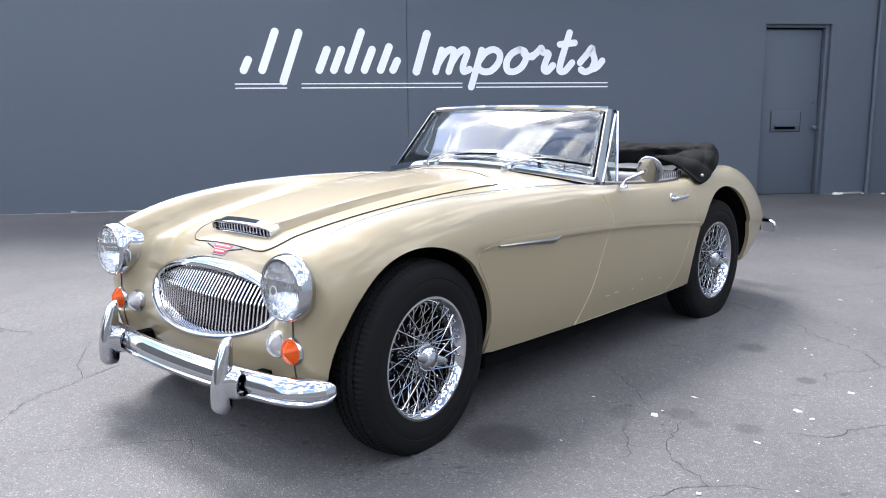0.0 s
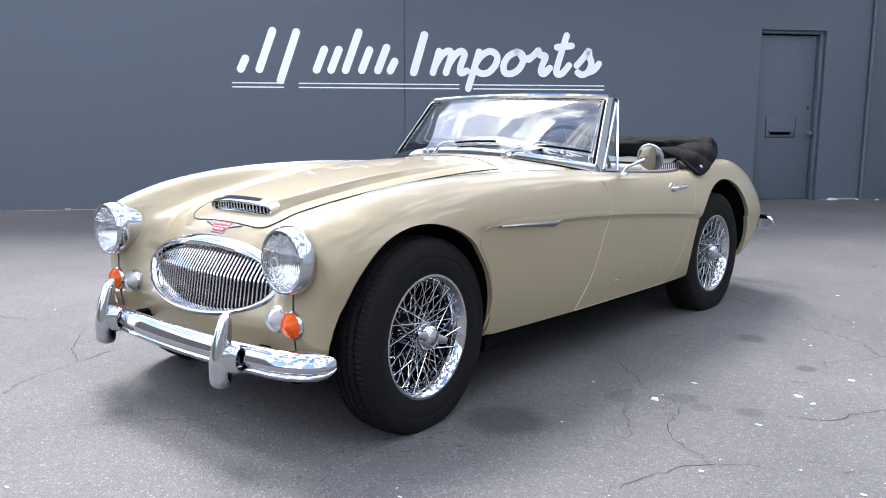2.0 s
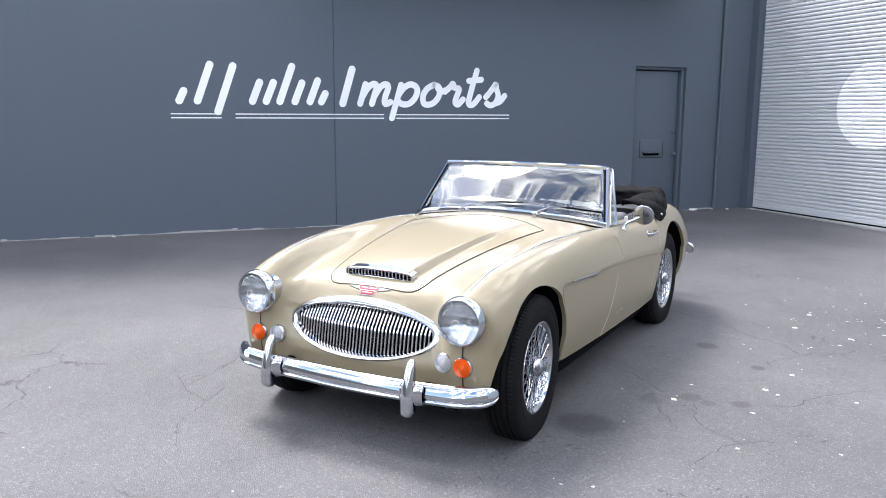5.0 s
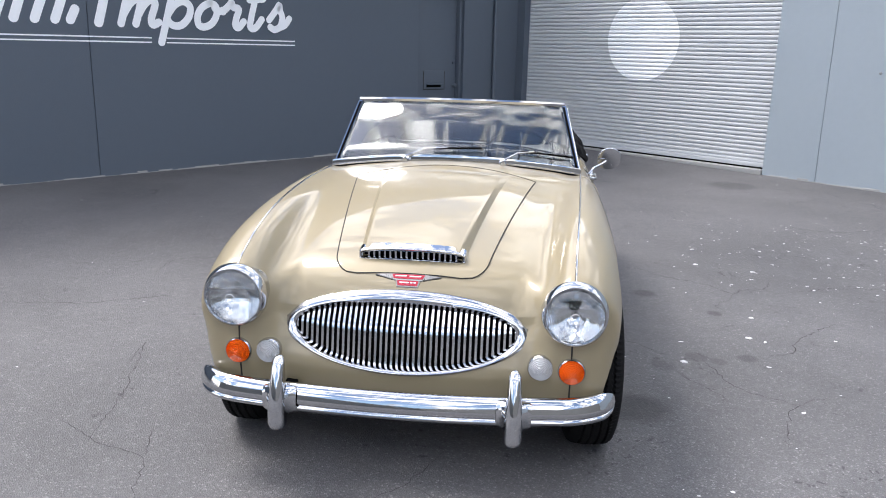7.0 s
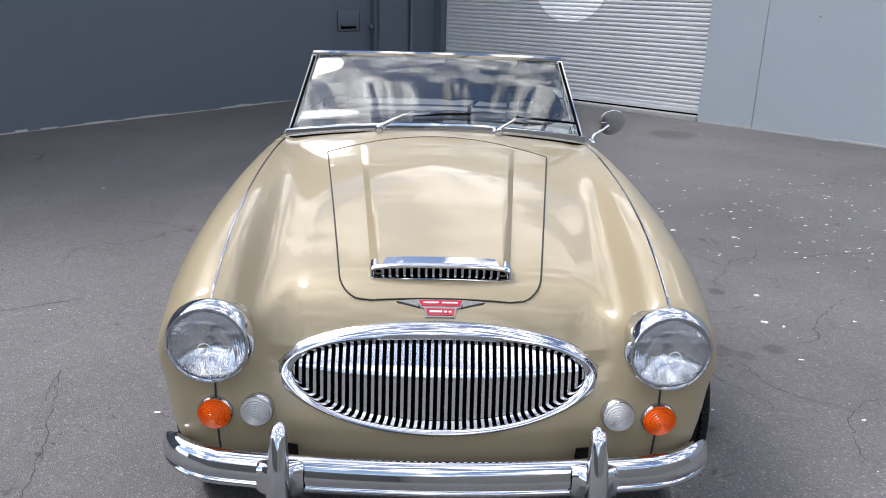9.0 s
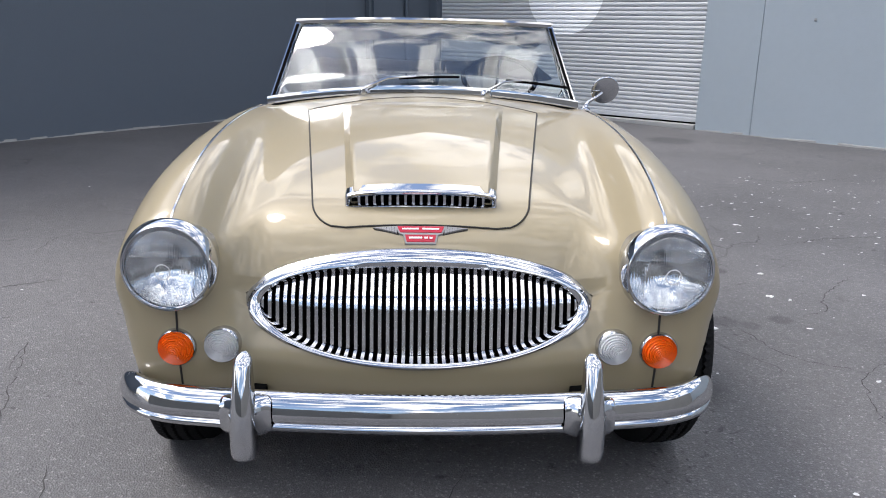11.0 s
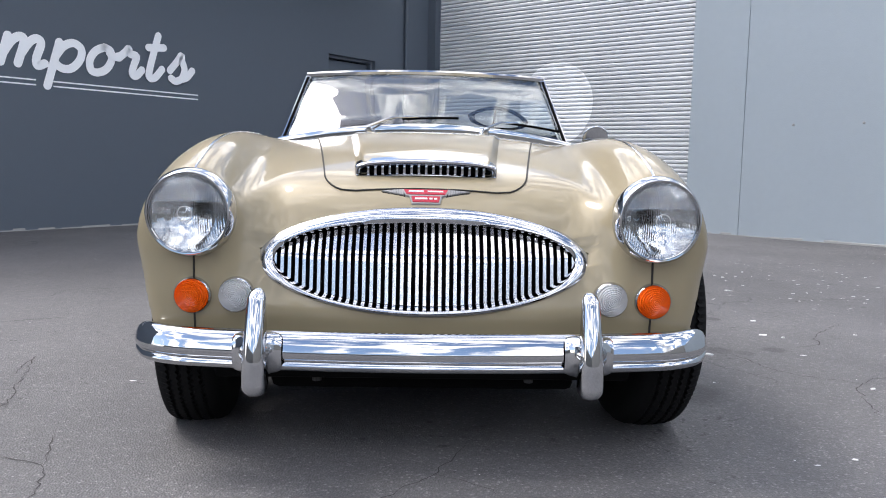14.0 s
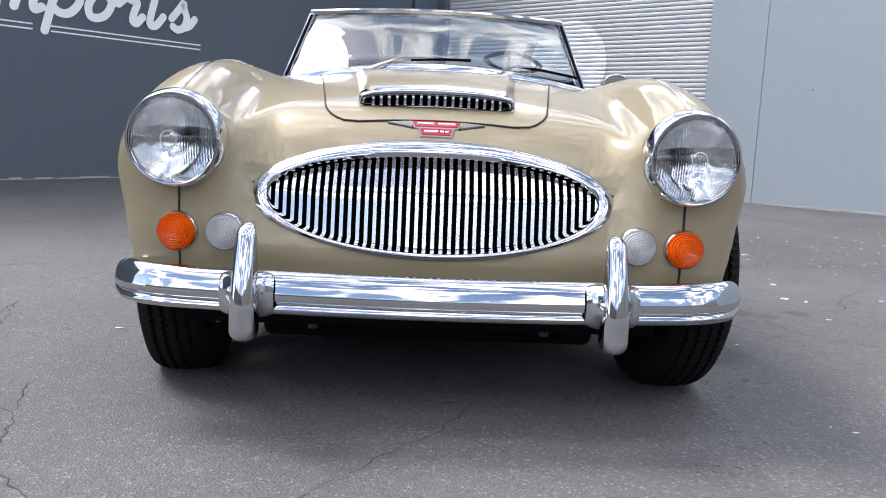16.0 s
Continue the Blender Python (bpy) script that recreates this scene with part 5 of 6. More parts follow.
        bmesh.ops.transform(bm, matrix=m, verts=bm.verts)
        part("spinner_ear", bm, CHROME, hub)
    # drum behind the spokes
    bm = bmesh.new()
    lathe(bm, [(0.0005, -0.03), (0.13, -0.03), (0.145, -0.04), (0.150, -0.08), (0.0005, -0.09)], (1, 0, 0), (0, 0, 0), 40)
    wp("brake_drum", bm, BLACK)
    # spokes in crossing families, outer and inner
    fams = ((0.048, 0.052, 0.199, 0.060, 18, 58), (0.048, 0.050, 0.199, 0.060, 18, -58), (0.050, -0.040, 0.180, 0.008, 18, 40), (0.050, -0.040, 0.180, 0.008, 18, -40))
    for fi, (r0, h0, r1, h1, n, sweep_deg) in enumerate(fams):
        bm = bmesh.new()
        a1 = radians(sweep_deg)
        near, far = Vector((h0, r0, 0)), Vector((h1, r1 * math.cos(a1), r1 * math.sin(a1)))
        neck = far + (near - far).normalized() * 0.016
        tube(bm, [near, neck, neck + (far - neck) * 0.08, far], [0.0020, 0.0020, 0.0037, 0.0037], 6)
        first = wp("spoke", bm, CHROME)
        for k in range(n):
            o = first if k == 0 else first.copy()
            if k:
                scene.collection.objects.link(o)
            o.rotation_euler = (2 * math.pi * k / n + fi * 0.11, 0, 0)
    return hub


STEER = 4.5
wheel((0.642, 0.0, 0.318), 1, STEER)
wheel((-0.645, 0.0, 0.318), -1, STEER)
wheel((0.628, 2.337, 0.318), 1)
wheel((-0.628, 2.337, 0.318), -1)
# dark wheel wells, and a floor pan set low to shade the ground
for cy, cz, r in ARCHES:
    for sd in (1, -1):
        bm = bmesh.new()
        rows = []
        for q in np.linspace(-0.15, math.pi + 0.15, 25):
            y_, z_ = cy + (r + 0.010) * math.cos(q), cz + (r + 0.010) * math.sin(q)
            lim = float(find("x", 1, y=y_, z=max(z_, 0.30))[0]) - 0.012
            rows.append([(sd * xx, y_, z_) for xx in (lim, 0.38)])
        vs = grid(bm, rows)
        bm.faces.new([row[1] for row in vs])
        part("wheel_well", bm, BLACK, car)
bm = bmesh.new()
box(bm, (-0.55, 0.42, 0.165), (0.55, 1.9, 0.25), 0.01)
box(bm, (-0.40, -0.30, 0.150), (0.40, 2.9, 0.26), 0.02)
# front tray, added to keep light off the ground under the nose
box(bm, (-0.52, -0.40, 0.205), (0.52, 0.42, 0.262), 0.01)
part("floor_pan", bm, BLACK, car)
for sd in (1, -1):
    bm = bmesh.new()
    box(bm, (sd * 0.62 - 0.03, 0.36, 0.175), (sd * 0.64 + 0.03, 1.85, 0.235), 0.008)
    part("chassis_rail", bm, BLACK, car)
bm = bmesh.new()
tube(bm, [(-0.5, -0.12, 0.20), (0.5, -0.12, 0.20)], 0.012, 8)
for sd in (1, -1):
    tube(bm, [(sd * 0.27, -0.36, 0.24), (sd * 0.27, -0.36, 0.19)], 0.012, 8)
    tube(bm, [(sd * 0.33, -0.40, 0.28), (sd * 0.36, 0.0, 0.2)], 0.016, 8)
part("anti_roll_bar", bm, UNDERSIDE, car)


# ---- doors, side trim and handles ----
DOOR_F = spline([(0.244, 0.914), (0.368, 0.998), (0.552, 1.081), (0.692, 1.140), (0.76, 1.136), (0.80, 1.10)])
DOOR_R = spline([(0.231, 1.68), (0.339, 1.824), (0.571, 1.929), (0.725, 1.978), (0.80, 1.985)])


def door_panel(sd):
    bm = bmesh.new()
    zs = np.linspace(0.246, 0.776, 45)
    table = []
    for z in zs:
        y = np.linspace(float(DOOR_F(z)), float(DOOR_R(z)), 41)
        table.append(on_side(y, z + 0 * y, 0.002, sd))
    grid(bm, table)
    panel = part("door", bm, PAINT, car, "gold-beige door panel")
    front = [on_side(DOOR_F(z), z, 0.001, sd)[0] for z in zs] + [on_top(sd * 0.665, 1.085, 0.001)[0], on_top(sd * 0.645, 1.075, 0.001)[0]]
    rear = [on_side(DOOR_R(z), z, 0.001, sd)[0] for z in zs] + [on_top(sd * 0.68, 1.985, 0.0)[0], on_top(sd * 0.64, 1.985, 0.0)[0]]
    foot = [on_side(y, 0.246, 0.001, sd)[0] for y in np.linspace(0.915, 1.695, 21)]
    for pts_ in (front, rear, foot):
        ribbon("shut_line", pts_, 0.0022, SEAM_SOFT, panel)
    # push-button handle on an escutcheon
    hy, hz = 1.80, 0.715
    hx = float(find("x", 1, y=hy, z=hz)[0])
    bm = bmesh.new()
    rows = []
    for q in np.linspace(0, 1, 15):
        y = 1.715 + q * 0.145
        r = 0.0085 if 0.06 < q < 0.94 else 0.006
        out = 0.030 * min(1, math.sin(math.pi * q) * 2.2) + 0.004
        rows.append([(sd * (hx + out + 0.7 * r * math.cos(a)), y, hz + 0.006 * q + 1.15 * r * math.sin(a)) for a in np.linspace(0, 2 * math.pi, 10, endpoint=False)])
    vs = grid(bm, rows, close_v=True)
    bm.faces.new(vs[0]), bm.faces.new(vs[-1])
    handle = part("handle", bm, CHROME, panel, "chrome pull handle")
    bm = bmesh.new()
    lathe(bm, [(0.030, 0.0), (0.030, 0.004), (0.024, 0.007), (0.012, 0.009), (0.012, 0.024), (0.0005, 0.026)], (sd, 0, 0), (sd * hx, 1.735, hz - 0.004), 24)
    part("button", bm, CHROME, panel)
    # bright capping along the top of the door
    bm = bmesh.new()
    top = [on_top(sd * 0.612, y, 0.004)[0] for y in np.linspace(1.22, 1.98, 21)]
    sweep(bm, top, [(-0.022, -0.01), (-0.022, 0.006), (0.0, 0.011), (0.024, 0.006), (0.026, -0.01)])
    part("door_capping", bm, LEATHER, panel)
    # swage line running back from behind the front arch
    head = [(0.322, 0.29), (0.342, 0.385), (0.318, 0.49), (0.270, 0.58), (0.250, 0.625), (0.262, 0.652), (0.300, 0.664)]
    curl = spline([(k, q[0]) for k, q in enumerate(head)]), spline([(k, q[1]) for k, q in enumerate(head)])
    ribbon("swage_line", [on_side(curl[0](k), curl[1](k), -0.0005, sd)[0] for k in np.linspace(0, 6, 40)], 0.0032, PAINT)
    bm = bmesh.new()
    rows = []
    for i, y in enumerate(np.linspace(0.30, 2.02, 70)):
        k = min(1.0, (69 - i) / 6, 0.2 + i / 5)
        zc = float(CREASE_Z(y))
        x = float(find("x", 1, y=y, z=zc + 0.010)[0])
        rows.append([(sd * (x + dx), y, zc + dz * k) for dx, dz in ((-0.0008, 0.016), (0.0040 * k, 0.001), (0.0034 * k, -0.007), (-0.016, -0.0115))])
    grid(bm, rows)
    part("swage_line", bm, PAINT, car, angle=30)
    # bright flash on the front wing
    bm = bmesh.new()
    rows = []
    for q in np.linspace(0, 1, 25):
        y = 0.355 + q * 0.375
        h = 0.004 + 0.0125 * q
        h = h if q < 0.93 else h * (1 - (q - 0.93) / 0.07 * 0.7)
        zc = float(CREASE_Z(y)) - 0.002 - h
        x = float(find("x", 1, y=y, z=zc - 0.01)[0]) + 0.004
        rows.append([(sd * (x - 0.004), y, zc - h), (sd * (x + 0.006), y, zc - h * 0.8), (sd * (x + 0.012), y + 0.0, zc), (sd * (x + 0.007), y, zc + h * 0.8), (sd * (x - 0.004), y, zc + h)])
    vs = grid(bm, rows)
    bm.faces.new(vs[0]), bm.faces.new(vs[-1])
    part("side_flash", bm, BADGE_METAL, car, "slim bright metal flash", angle=25)


mirrored(door_panel)

# round door mirror on a curved stalk
bm = bmesh.new()
tube(bm, [(0.700, 1.306, 0.806), (0.702, 1.306, 0.822), (0.715, 1.312, 0.836), (0.748, 1.33, 0.852), (0.775, 1.35, 0.868)], [0.014, 0.008, 0.0065, 0.006, 0.008], 10)
mirror = part("door_mirror", bm, CHROME, car, "round chrome door mirror on a stalk")
bm = bmesh.new()
n_ = Vector((0.10, -1, -0.30)).normalized()
lathe(bm, [(0.0005 + 0.0615 * math.sin(q), 0.010 * math.cos(q) - 0.006) for q in np.linspace(0, math.pi / 2, 14)] + [(0.060, -0.010)], n_, Vector((0.794, 1.365, 0.878)), 40)
part("shell", bm, CHROME, mirror)
bm = bmesh.new()
lathe(bm, [(0.0005, -0.0085), (0.0575, -0.0085)], n_, Vector((0.794, 1.365, 0.878)), 40)
part("mirror_glass", bm, REFLECTOR, mirror)
bm = bmesh.new()
lathe(bm, [(0.022, 0.0), (0.020, 0.006), (0.012, 0.010)], (0.2, 0, 1), (0.700, 1.306, 0.802), 20)
part("foot", bm, CHROME, mirror)

# ---- cockpit ----
bm = bmesh.new()
box(bm, (-0.56, 1.18, 0.30), (0.56, 2.42, 0.33))
for sd in (1, -1):
    box(bm, (sd * 0.575 - 0.012, 1.18, 0.30), (sd * 0.575 + 0.012, 2.30, 0.765))
box(bm, (-0.56, 1.16, 0.30), (0.56, 1.18, 0.80))
box(bm, (-0.56, 2.40, 0.30), (0.56, 2.42, 0.80))
part("cockpit_tub", bm, LEATHER, car, "grey trimmed cockpit", smooth=False)
bm = bmesh.new()
sweep(bm, [(x, 1.30 + 0.02 * abs(x), 0.835 - 0.03 * (x / 0.55) ** 2) for x in np.linspace(-0.54, 0.54, 25)], [(-0.10, 0.02), (-0.02, 0.028), (0.03, 0.020), (0.045, -0.01), (0.035, -0.12), (-0.10, -0.12)][::-1])
part("dashboard", bm, SOFT_TOP, car, "black padded dashboard")
SW = Matrix.Translation((0.325, 1.475, 0.835)) @ Matrix.Rotation(radians(-62), 4, "X")
bm = bmesh.new()
rows = []
for k in range(56):
    a = 2 * math.pi * k / 56
    fat = 0.0088 + 0.0010 * (k % 2)
    rows.append([SW @ Vector(((0.198 + fat * math.cos(b)) * math.cos(a), (0.198 + fat * math.cos(b)) * math.sin(a), fat * math.sin(b))) for b in np.linspace(0, 2 * math.pi, 8, endpoint=False)])
grid(bm, rows, close_u=True, close_v=True)
steer = part("steering_wheel", bm, SOFT_TOP, car, "black ribbed steering wheel")
for k in range(3):
    a = radians(90 + 120 * k + 60)
    bm = bmesh.new()
    tube(bm, [SW @ Vector((0.03 * math.cos(a), 0.03 * math.sin(a), -0.02)), SW @ Vector((0.195 * math.cos(a), 0.195 * math.sin(a), 0))], 0.006, 6)
    part("spoke", bm, CHROME_DULL, steer)
bm = bmesh.new()
lathe(bm, [(0.05, -0.05), (0.05, -0.01), (0.035, 0.01), (0.0005, 0.012)], SW.to_3x3() @ Vector((0, 0, 1)), SW.translation, 24)
part("hub", bm, SOFT_TOP, steer)
for sd in (1, -1):
    bm = bmesh.new()
    box(bm, (sd * 0.30 - 0.22, 1.42, 0.36), (sd * 0.30 + 0.22, 1.92, 0.47), 0.045, segs=4)
    seat = part("seat", bm, SEAT_PALE, car, "pale grey leather bucket seat")
    bm = bmesh.new()
    box(bm, (-0.22, -0.055, 0.0), (0.22, 0.055, 0.40), 0.05, Matrix.Translation((sd * 0.30, 1.93, 0.42)) @ Matrix.Rotation(radians(-14), 4, "X"), segs=4)
    part("backrest", bm, SEAT_PALE, seat)
    for k in range(5):
        bm = bmesh.new()
        box(bm, (-0.026, -0.068, 0.06), (0.026, -0.045, 0.33), 0.010, Matrix.Translation((sd * 0.30 + (k - 2) * 0.058, 1.93, 0.42)) @ Matrix.Rotation(radians(-14), 4, "X"))
        part("pleat", bm, SEAT_PALE, seat)
# pale ribbed trim panels beside the rear seats
for sd in (1, -1):
    bm = bmesh.new()
    box(bm, (sd * 0.585 - 0.012, 1.72, 0.70), (sd * 0.585 + 0.012, 2.10, 0.822), 0.005)
    trim = part("side_trim", bm, TRIM_PALE, car, "pale ribbed interior trim")
    bm = bmesh.new()
    box(bm, (sd * 0.585 - 0.016, -0.004, 0.715), (sd * 0.585 + 0.016, 0.004, 0.826), 0.002)
    rib = part("rib", bm, LEATHER, trim)
    for k in range(16):
        o = rib if k == 0 else rib.copy()
        if k:
            scene.collection.objects.link(o)
        o.location = (0, 1.735 + k * 0.023, 0)

# folded hood: a flat-topped bundle of creased cloth with a draped flap at each side
def pleat(v, sharp=0.6):
    """A crease: sharp valleys between rounded ridges."""
    return abs(math.sin(v)) ** sharp - 0.6


bm = bmesh.new()
rows = []
NS, NR = 97, 36
for i in range(NS):
    a = -1 + 2 * i / (NS - 1)
    x = 0.60 * a
    yc = 2.425 - 0.02 * a * a
    zc = 0.880
    ry, rz = 0.120, 0.064
    k_end = math.sqrt(max(0.0, 1 - max(0.0, (abs(a) - 0.90) / 0.10) ** 2)) * 0.75 + 0.25
    near = math.exp(-((abs(a) - 0.66) / 0.22) ** 2)
    row = []
    for j in range(NR):
        b = 2 * math.pi * j / NR
        wob = 0.010 * noise.noise(Vector((x * 7, b * 1.5, 2.0))) + 0.006 * noise.noise(Vector((x * 19, b * 2.5, 5.0)))
        wob += 0.009 * pleat(3 * b + 5.0 * x * x) * (0.35 + near) + 0.008 * pleat(4 * b - 16 * abs(x)) * near
        c_, s_ = math.cos(b), math.sin(b)
        row.append((x, yc + (ry + wob) * k_end * math.copysign(abs(c_) ** 0.6, c_), zc + 0.014 * c_ * max(s_, 0) + (rz + wob) * k_end * math.copysign(abs(s_) ** 0.6, s_)))
    rows.append(row)
vs = grid(bm, rows, close_v=True)
bm.faces.new(vs[0]), bm.faces.new(vs[-1])
hood = part("folded_hood", bm, SOFT_TOP, car, "folded black cloth hood with creases", angle=55)
for sd in (1, -1):
    bm = bmesh.new()
    ridge = [Vector((0.470, 2.015, 0.895)), Vector((0.545, 2.16, 0.905)), Vector((0.560, 2.32, 0.925)), Vector((0.555, 2.455, 0.960))]
    hem = [Vector((0.712, 2.035, 0.775)), Vector((0.728, 2.10, 0.772)), Vector((0.715, 2.24, 0.822)), Vector((0.665, 2.41, 0.868))]
    inner = [Vector((0.455, 2.06, 0.850)), Vector((0.46, 2.18, 0.870)), Vector((0.45, 2.32, 0.895)), Vector((0.45, 2.47, 0.915))]

    def run(ctrl, q):
        k = min(int(q * 3), 2)
        t = q * 3 - k
        p0, p1, p2, p3 = ctrl[max(k - 1, 0)], ctrl[k], ctrl[k + 1], ctrl[min(k + 2, 3)]
        return 0.5 * (2 * p1 + (p2 - p0) * t + (2 * p0 - 5 * p1 + 4 * p2 - p3) * t * t + (3 * p1 - p0 - 3 * p2 + p3) * t**3)

    rows = []
    for i in range(41):
        q = i / 40
        top_, low_, in_ = run(ridge, q), run(hem, q), run(inner, q)
        row = [in_, in_.lerp(top_, 0.5) + Vector((0, 0, 0.008))]
        for j in range(21):
            u = j / 20
            p = top_.lerp(low_, u)
            swell = 0.030 * math.sin(u * math.pi) + 0.016 * pleat(2.6 * q * math.pi - 2.4 * u + 0.6) * math.sin(math.pi * (0.15 + 0.8 * u)) + 0.008 * pleat(7 * q + 5 * u, 0.8)
            row.append(p + Vector((0.75, -0.12, 0.65)) * (swell + 0.008 * noise.noise(p * 11)))
        rows.append([(sd * p.x, p.y, p.z) for p in row])
    grid(bm, rows)
    slab(bm, Vector((-0.004 * sd, 0, -0.008)))
    part("hood_flap", bm, SOFT_TOP, hood, "hanging corner of the folded hood", angle=50)
    bm = bmesh.new()
    lathe(bm, [(0.009, -0.002), (0.008, 0.004), (0.0005, 0.006)], (sd, -0.2, 0.4), (sd * 0.722, 2.075, 0.805), 12)
    part("press_stud", bm, CHROME, hood)
    bm = bmesh.new()
    tube(bm, [(sd * 0.60, 2.25, 0.85), (sd * 0.585, 2.10, 0.845), (sd * 0.58, 2.02, 0.815)], 0.007, 8)
    part("hood_bow", bm, CHROME_DULL, hood)
bm = bmesh.new()
sweep(bm, [(x, 2.33 - 0.02 * (x / 0.55) ** 2, 0.835) for x in np.linspace(-0.56, 0.56, 21)], [(-0.012, -0.03), (-0.012, 0.02), (0.012, 0.02), (0.012, -0.03)])
part("rear_cockpit_rail", bm, TRIM_PALE, car)

# rear bumper wrapping the tail
bm = bmesh.new()
path = []
for k in range(41):
    a = -1 + 2 * k / 40
    x = 0.70 * math.sin(a * math.pi / 2 * 0.98)
    path.append((x, 3.345 - 0.03 * (x / 0.7) ** 2 - 0.09 * max(0, (abs(x) - 0.52) / 0.18) ** 2.2, 0.402))
sweep(bm, path[::-1], bump_section)
part("rear_bumper", bm, CHROME, car, "polished chrome rear bumper", angle=35)
for sd in (1, -1):
    bm = bmesh.new()
    box(bm, (sd * 0.36 - 0.02, 3.0, 0.385), (sd * 0.36 + 0.02, 3.33, 0.415))
    part("bumper_bracket", bm, BLACK, car)
    # rear lamp on the wing
    bm = bmesh.new()
    lathe(bm, [(0.036, 0.01), (0.036, -0.01), (0.030, -0.024), (0.0005, -0.032)], (0, -1, 0.1), (sd * 0.50, 3.10, 0.60), 24)
    part("rear_lamp", bm, RED_ENAMEL, car, "red round rear lamp")

# ---- small pale litter and paint flecks on the asphalt ----
FLECK = material("pale_flecks", (0.66, 0.66, 0.65), 0.8, vary=0.2)
rng = random.Random(7)
bm = bmesh.new()
for _ in range(1500):
    x, y = rng.uniform(-7, 8), rng.uniform(-3, 8.5)
    d = abs(x - 2.6) + abs(y - 3.5) * 0.4
    if rng.random() > 1.1 - d * 0.13 or (abs(x) < 0.85 and -0.5 < y < 3.2):
        continue
    r = rng.choice((0.0022, 0.0025, 0.003, 0.004, 0.005, 0.008))
    p = Vector((x, y, 0))
    if (p - YARD).dot(D1) > -0.1 or (p - YARD).dot(D2) < 0.1:
        continue
    n = rng.choice((4, 5, 6))
    a0 = rng.uniform(0, 6)
    st = rng.uniform(0.6, 2.2)
    bm.faces.new([bm.verts.new((x + st * r * rng.uniform(0.6, 1.2) * math.cos(a0 + 6.283 * k / n), y + r * rng.uniform(0.6, 1.2) * math.sin(a0 + 6.283 * k / n), ground_z(x, y) + 0.0025)) for k in range(n)])
for _ in range(340):
    x, y = rng.gauss(2.7, 0.8), rng.gauss(3.1, 0.9)
    if x < 1.1 or (Vector((x, y, 0)) - YARD).dot(D1) > -0.1:
        continue
    r = rng.choice((0.002, 0.003, 0.004, 0.006, 0.009))
    a0 = rng.uniform(0, 6)
    bm.faces.new([bm.verts.new((x + 1.6 * r * rng.uniform(0.5, 1.2) * math.cos(a0 + 1.2566 * k), y + r * rng.uniform(0.5, 1.2) * math.sin(a0 + 1.2566 * k), ground_z(x, y) + 0.0028)) for k in range(5)])
tagged(part("flecks", bm, FLECK, smooth=False), "scattered pale paint flecks and grit on the asphalt", "debris", kind="stuff")
for x, y, r in ((1.55, 2.62, 0.013), (1.90, 2.50, 0.010), (1.16, 0.78, 0.013), (1.55, 1.17, 0.015), (1.62, 1.12, 0.010), (1.65, 1.51, 0.009), (1.56, 0.29, 0.008), (1.60, 3.05, 0.010), (2.36, 3.4, 0.009), (2.1, 3.1, 0.009)):
    bm = bmesh.new()
    pts_ = []
    for k in range(9):
        a = 6.283 * k / 9
        rr = r * rng.uniform(0.35, 1.25)
        pts_.append((x + 1.5 * rr * math.cos(a), y + rr * math.sin(a)))
    lo_ = [bm.verts.new((px, py, ground_z(px, py) + 0.0005)) for px, py in pts_]
    hi_ = [bm.verts.new((x + (px - x) * 0.9, y + (py - y) * 0.9, ground_z(px, py) + 0.005)) for px, py in pts_]
    bm.faces.new(hi_)
    for k in range(9):
        bm.faces.new((lo_[k], lo_[(k + 1) % 9], hi_[(k + 1) % 9], hi_[k]))
    tagged(part("litter_scrap", bm, FLECK, smooth=False), "small white scrap of litter lying on the asphalt", "litter", group="litter on the yard")


# ---- cracks in the asphalt, and marks ----
CRACK = material("crack_filler_shadow", (0.062, 0.060, 0.060), 0.95, spec=0.1, vary=0.3)
ground_ob = bpy.data.objects["ground"]
crng = random.Random(3)


def crack(pts, w):
    """A jagged, thinning dark line over the ground."""
    fine = []
    for (x0, y0), (x1, y1) in zip(pts, pts[1:]):
        n = max(2, int(math.hypot(x1 - x0, y1 - y0) / 0.025))
        for k in range(n):
            s = k / n
            fine.append((x0 + (x1 - x0) * s + crng.uniform(-1, 1) * 0.009, y0 + (y1 - y0) * s + crng.uniform(-1, 1) * 0.009))
    fine.append(pts[-1])
    bm = bmesh.new()
    prev = None
    n = len(fine)
    for i, (x, y) in enumerate(fine):
        xa, ya = fine[max(i - 1, 0)]
        xb, yb = fine[min(i + 1, n - 1)]
        d = math.hypot(xb - xa, yb - ya) or 1
        ww = 0.6 * w * crng.uniform(0.25, 1.0) * min(1, 0.3 + 4 * min(i, n - 1 - i) / n)
        nx, ny = -(yb - ya) / d * ww, (xb - xa) / d * ww
        z = ground_z(x, y) + 0.0012
        pair = (bm.verts.new((x + nx, y + ny, z)), bm.verts.new((x - nx, y - ny, z)))
        if prev:
            bm.faces.new((prev[0], pair[0], pair[1], prev[1]))
        prev = pair
    part("crack", bm, CRACK, ground_ob, smooth=False)


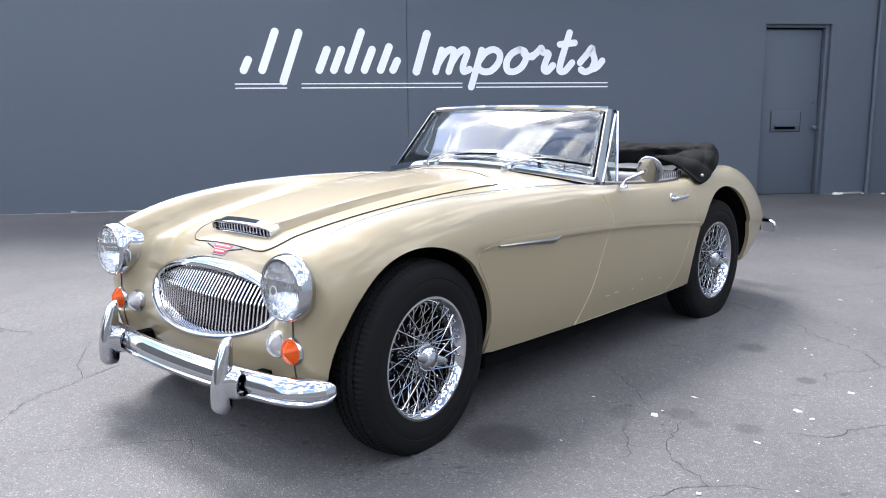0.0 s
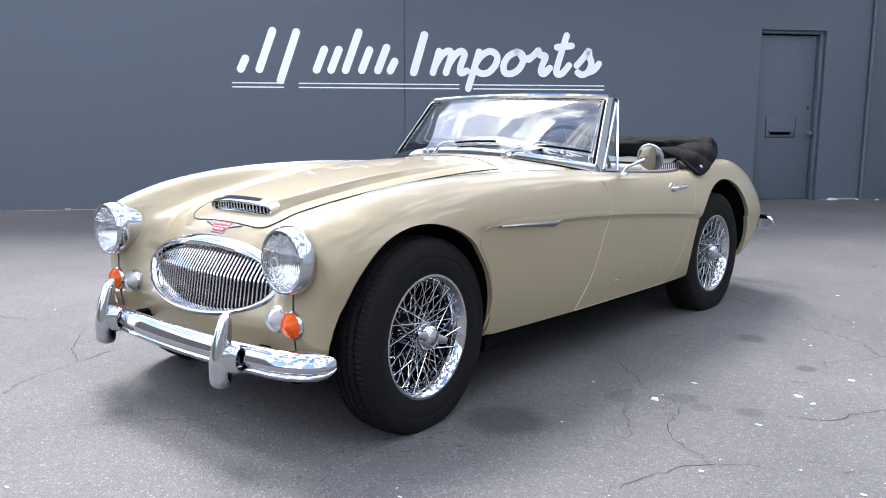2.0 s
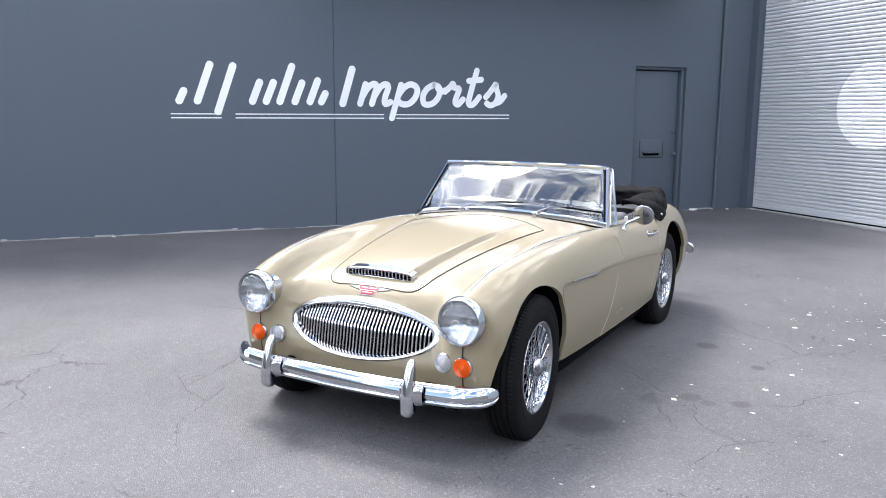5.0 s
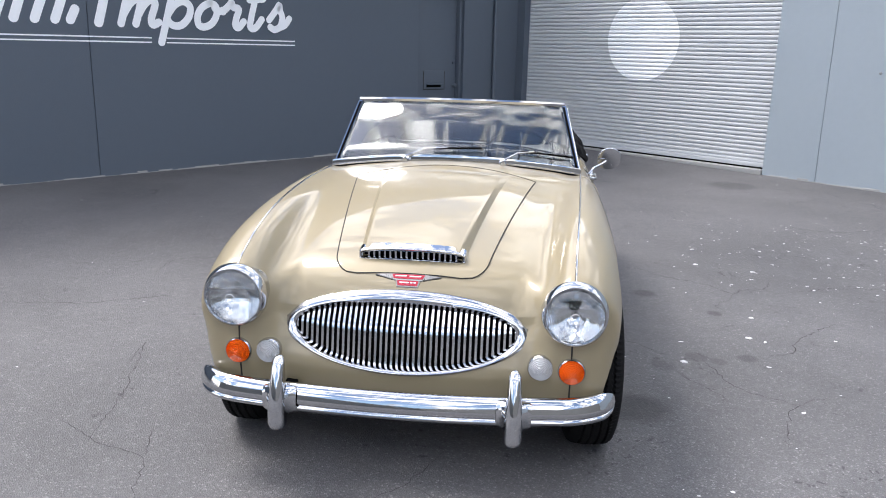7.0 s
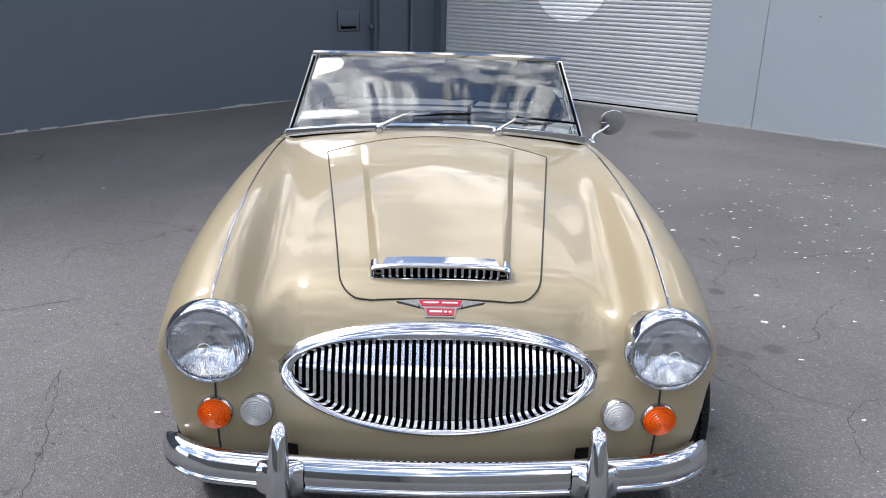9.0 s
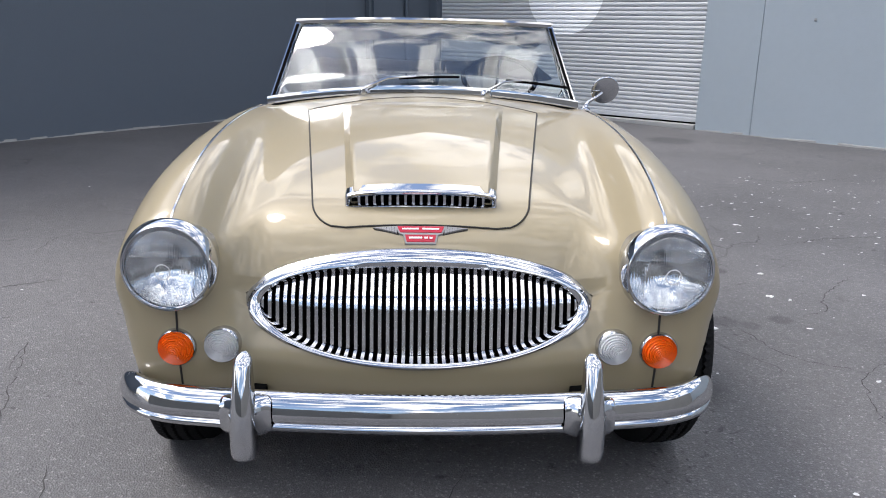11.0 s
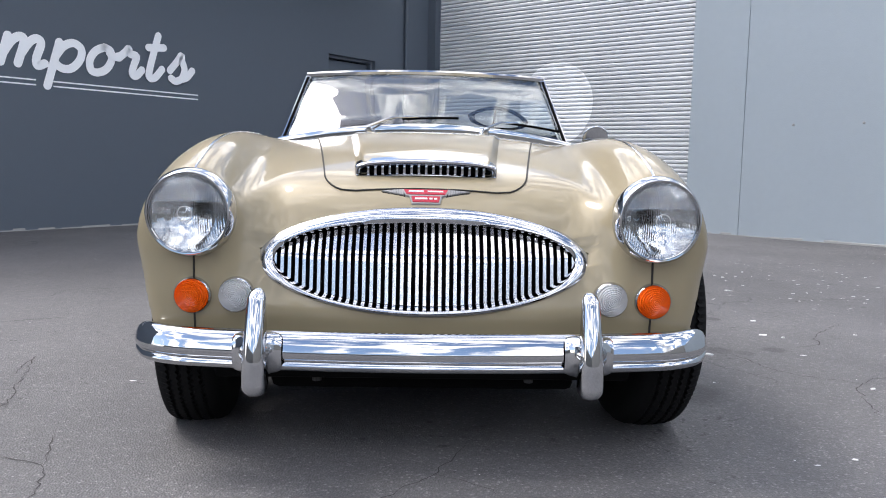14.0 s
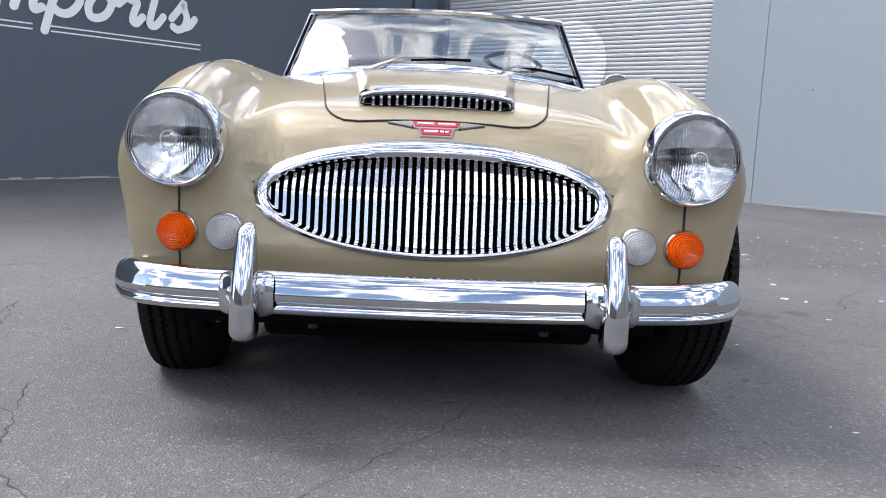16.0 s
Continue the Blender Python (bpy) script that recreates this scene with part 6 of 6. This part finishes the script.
for pts_, w_ in (
    ([(0.64, 1.21), (0.83, 1.09), (0.95, 0.99), (1.07, 0.87)], 0.003),
    ([(1.26, 0.80), (1.30, 0.63), (1.33, 0.52), (1.40, 0.46), (1.50, 0.40), (1.57, 0.34)], 0.0045),
    ([(1.18, 0.48), (1.27, 0.48), (1.33, 0.52)], 0.003),
    ([(1.55, 0.89), (1.62, 0.95), (1.69, 0.97), (1.74, 1.02), (1.75, 1.10), (1.84, 1.24), (2.1, 1.5)], 0.0045),
    ([(1.40, -0.03), (1.43, 0.07), (1.47, 0.19), (1.50, 0.30), (1.56, 0.36), (1.64, 0.43), (1.73, 0.46), (1.83, 0.50)], 0.0035),
    ([(-0.55, -1.0), (-0.79, -0.77), (-0.85, -0.67), (-0.87, -0.57), (-0.91, -0.47), (-1.13, -0.40), (-1.27, -0.32), (-1.44, -0.19)], 0.0036),
    ([(-0.91, -0.47), (-0.98, -0.27)], 0.0045),
    ([(-0.33, -0.97), (-0.26, -0.90), (-0.22, -0.82), (-0.15, -0.75), (-0.10, -0.66), (0.02, -0.52), (0.07, -0.41), (0.13, -0.26)], 0.0026),
    ([(0.04, -0.50), (0.16, -0.59), (0.18, -0.64)], 0.0025),
    ([(-1.37, 0.31), (-1.41, 0.54), (-1.24, 0.0), (-1.16, -0.42)], 0.004),
    ([(-2.6, 0.9), (-2.0, 1.0), (-1.5, 1.3)], 0.005),
    ([(1.9, 2.0), (2.3, 2.2), (2.9, 2.3), (3.4, 2.7)], 0.005),
    ([(2.4, 4.1), (2.9, 3.9), (3.6, 4.2)], 0.006),
):
    crack(pts_, w_)

# crumbs at the foot of the sign wall
for s_, b_, r_ in ((-0.98, 0.06, 0.035), (-0.90, 0.05, 0.028), (-0.62, 0.07, 0.016), (-0.40, 0.16, 0.022), (-0.05, 0.30, 0.020), (-8.9, 0.05, 0.02)):
    c_ = yard(s_, b_, 0)
    bm = bmesh.new()
    ring = []
    for k in range(8):
        a = 6.283 * k / 8
        rr = r_ * crng.uniform(0.5, 1.2)
        ring.append((c_.x + rr * 1.4 * math.cos(a), c_.y + rr * math.sin(a)))
    zb = ground_z(c_.x, c_.y)
    lo_ = [bm.verts.new((px, py, zb)) for px, py in ring]
    hi_ = [bm.verts.new((c_.x + (px - c_.x) * 0.7, c_.y + (py - c_.y) * 0.7, zb + r_ * crng.uniform(0.5, 0.9))) for px, py in ring]
    bm.faces.new(hi_)
    for k in range(8):
        bm.faces.new((lo_[k], lo_[(k + 1) % 8], hi_[(k + 1) % 8], hi_[k]))
    tagged(part("paint_crumb", bm, FLECK, smooth=False), "crumb of flaked white paint at the wall foot", "debris", group="crumbs at the wall foot")

# pale scratches low on the driver's door
door_ob = next(o for o in bpy.data.objects if o.name == "door")
for y_, z_, l_, dz in ((1.13, 0.335, 0.035, -0.004), (1.20, 0.338, 0.05, -0.003), (1.36, 0.33, 0.012, 0.0), (1.44, 0.36, 0.010, 0.002), (1.62, 0.335, 0.014, 0.004)):
    bm = bmesh.new()
    pts_ = [on_side(y_ + l_ * q, z_ + dz * q, 0.0025, 1)[0] for q in (0, 0.5, 1)]
    tube(bm, pts_, [0.0006, 0.0013, 0.0006], 4)
    part("scratch", bm, FLECK, door_ob)
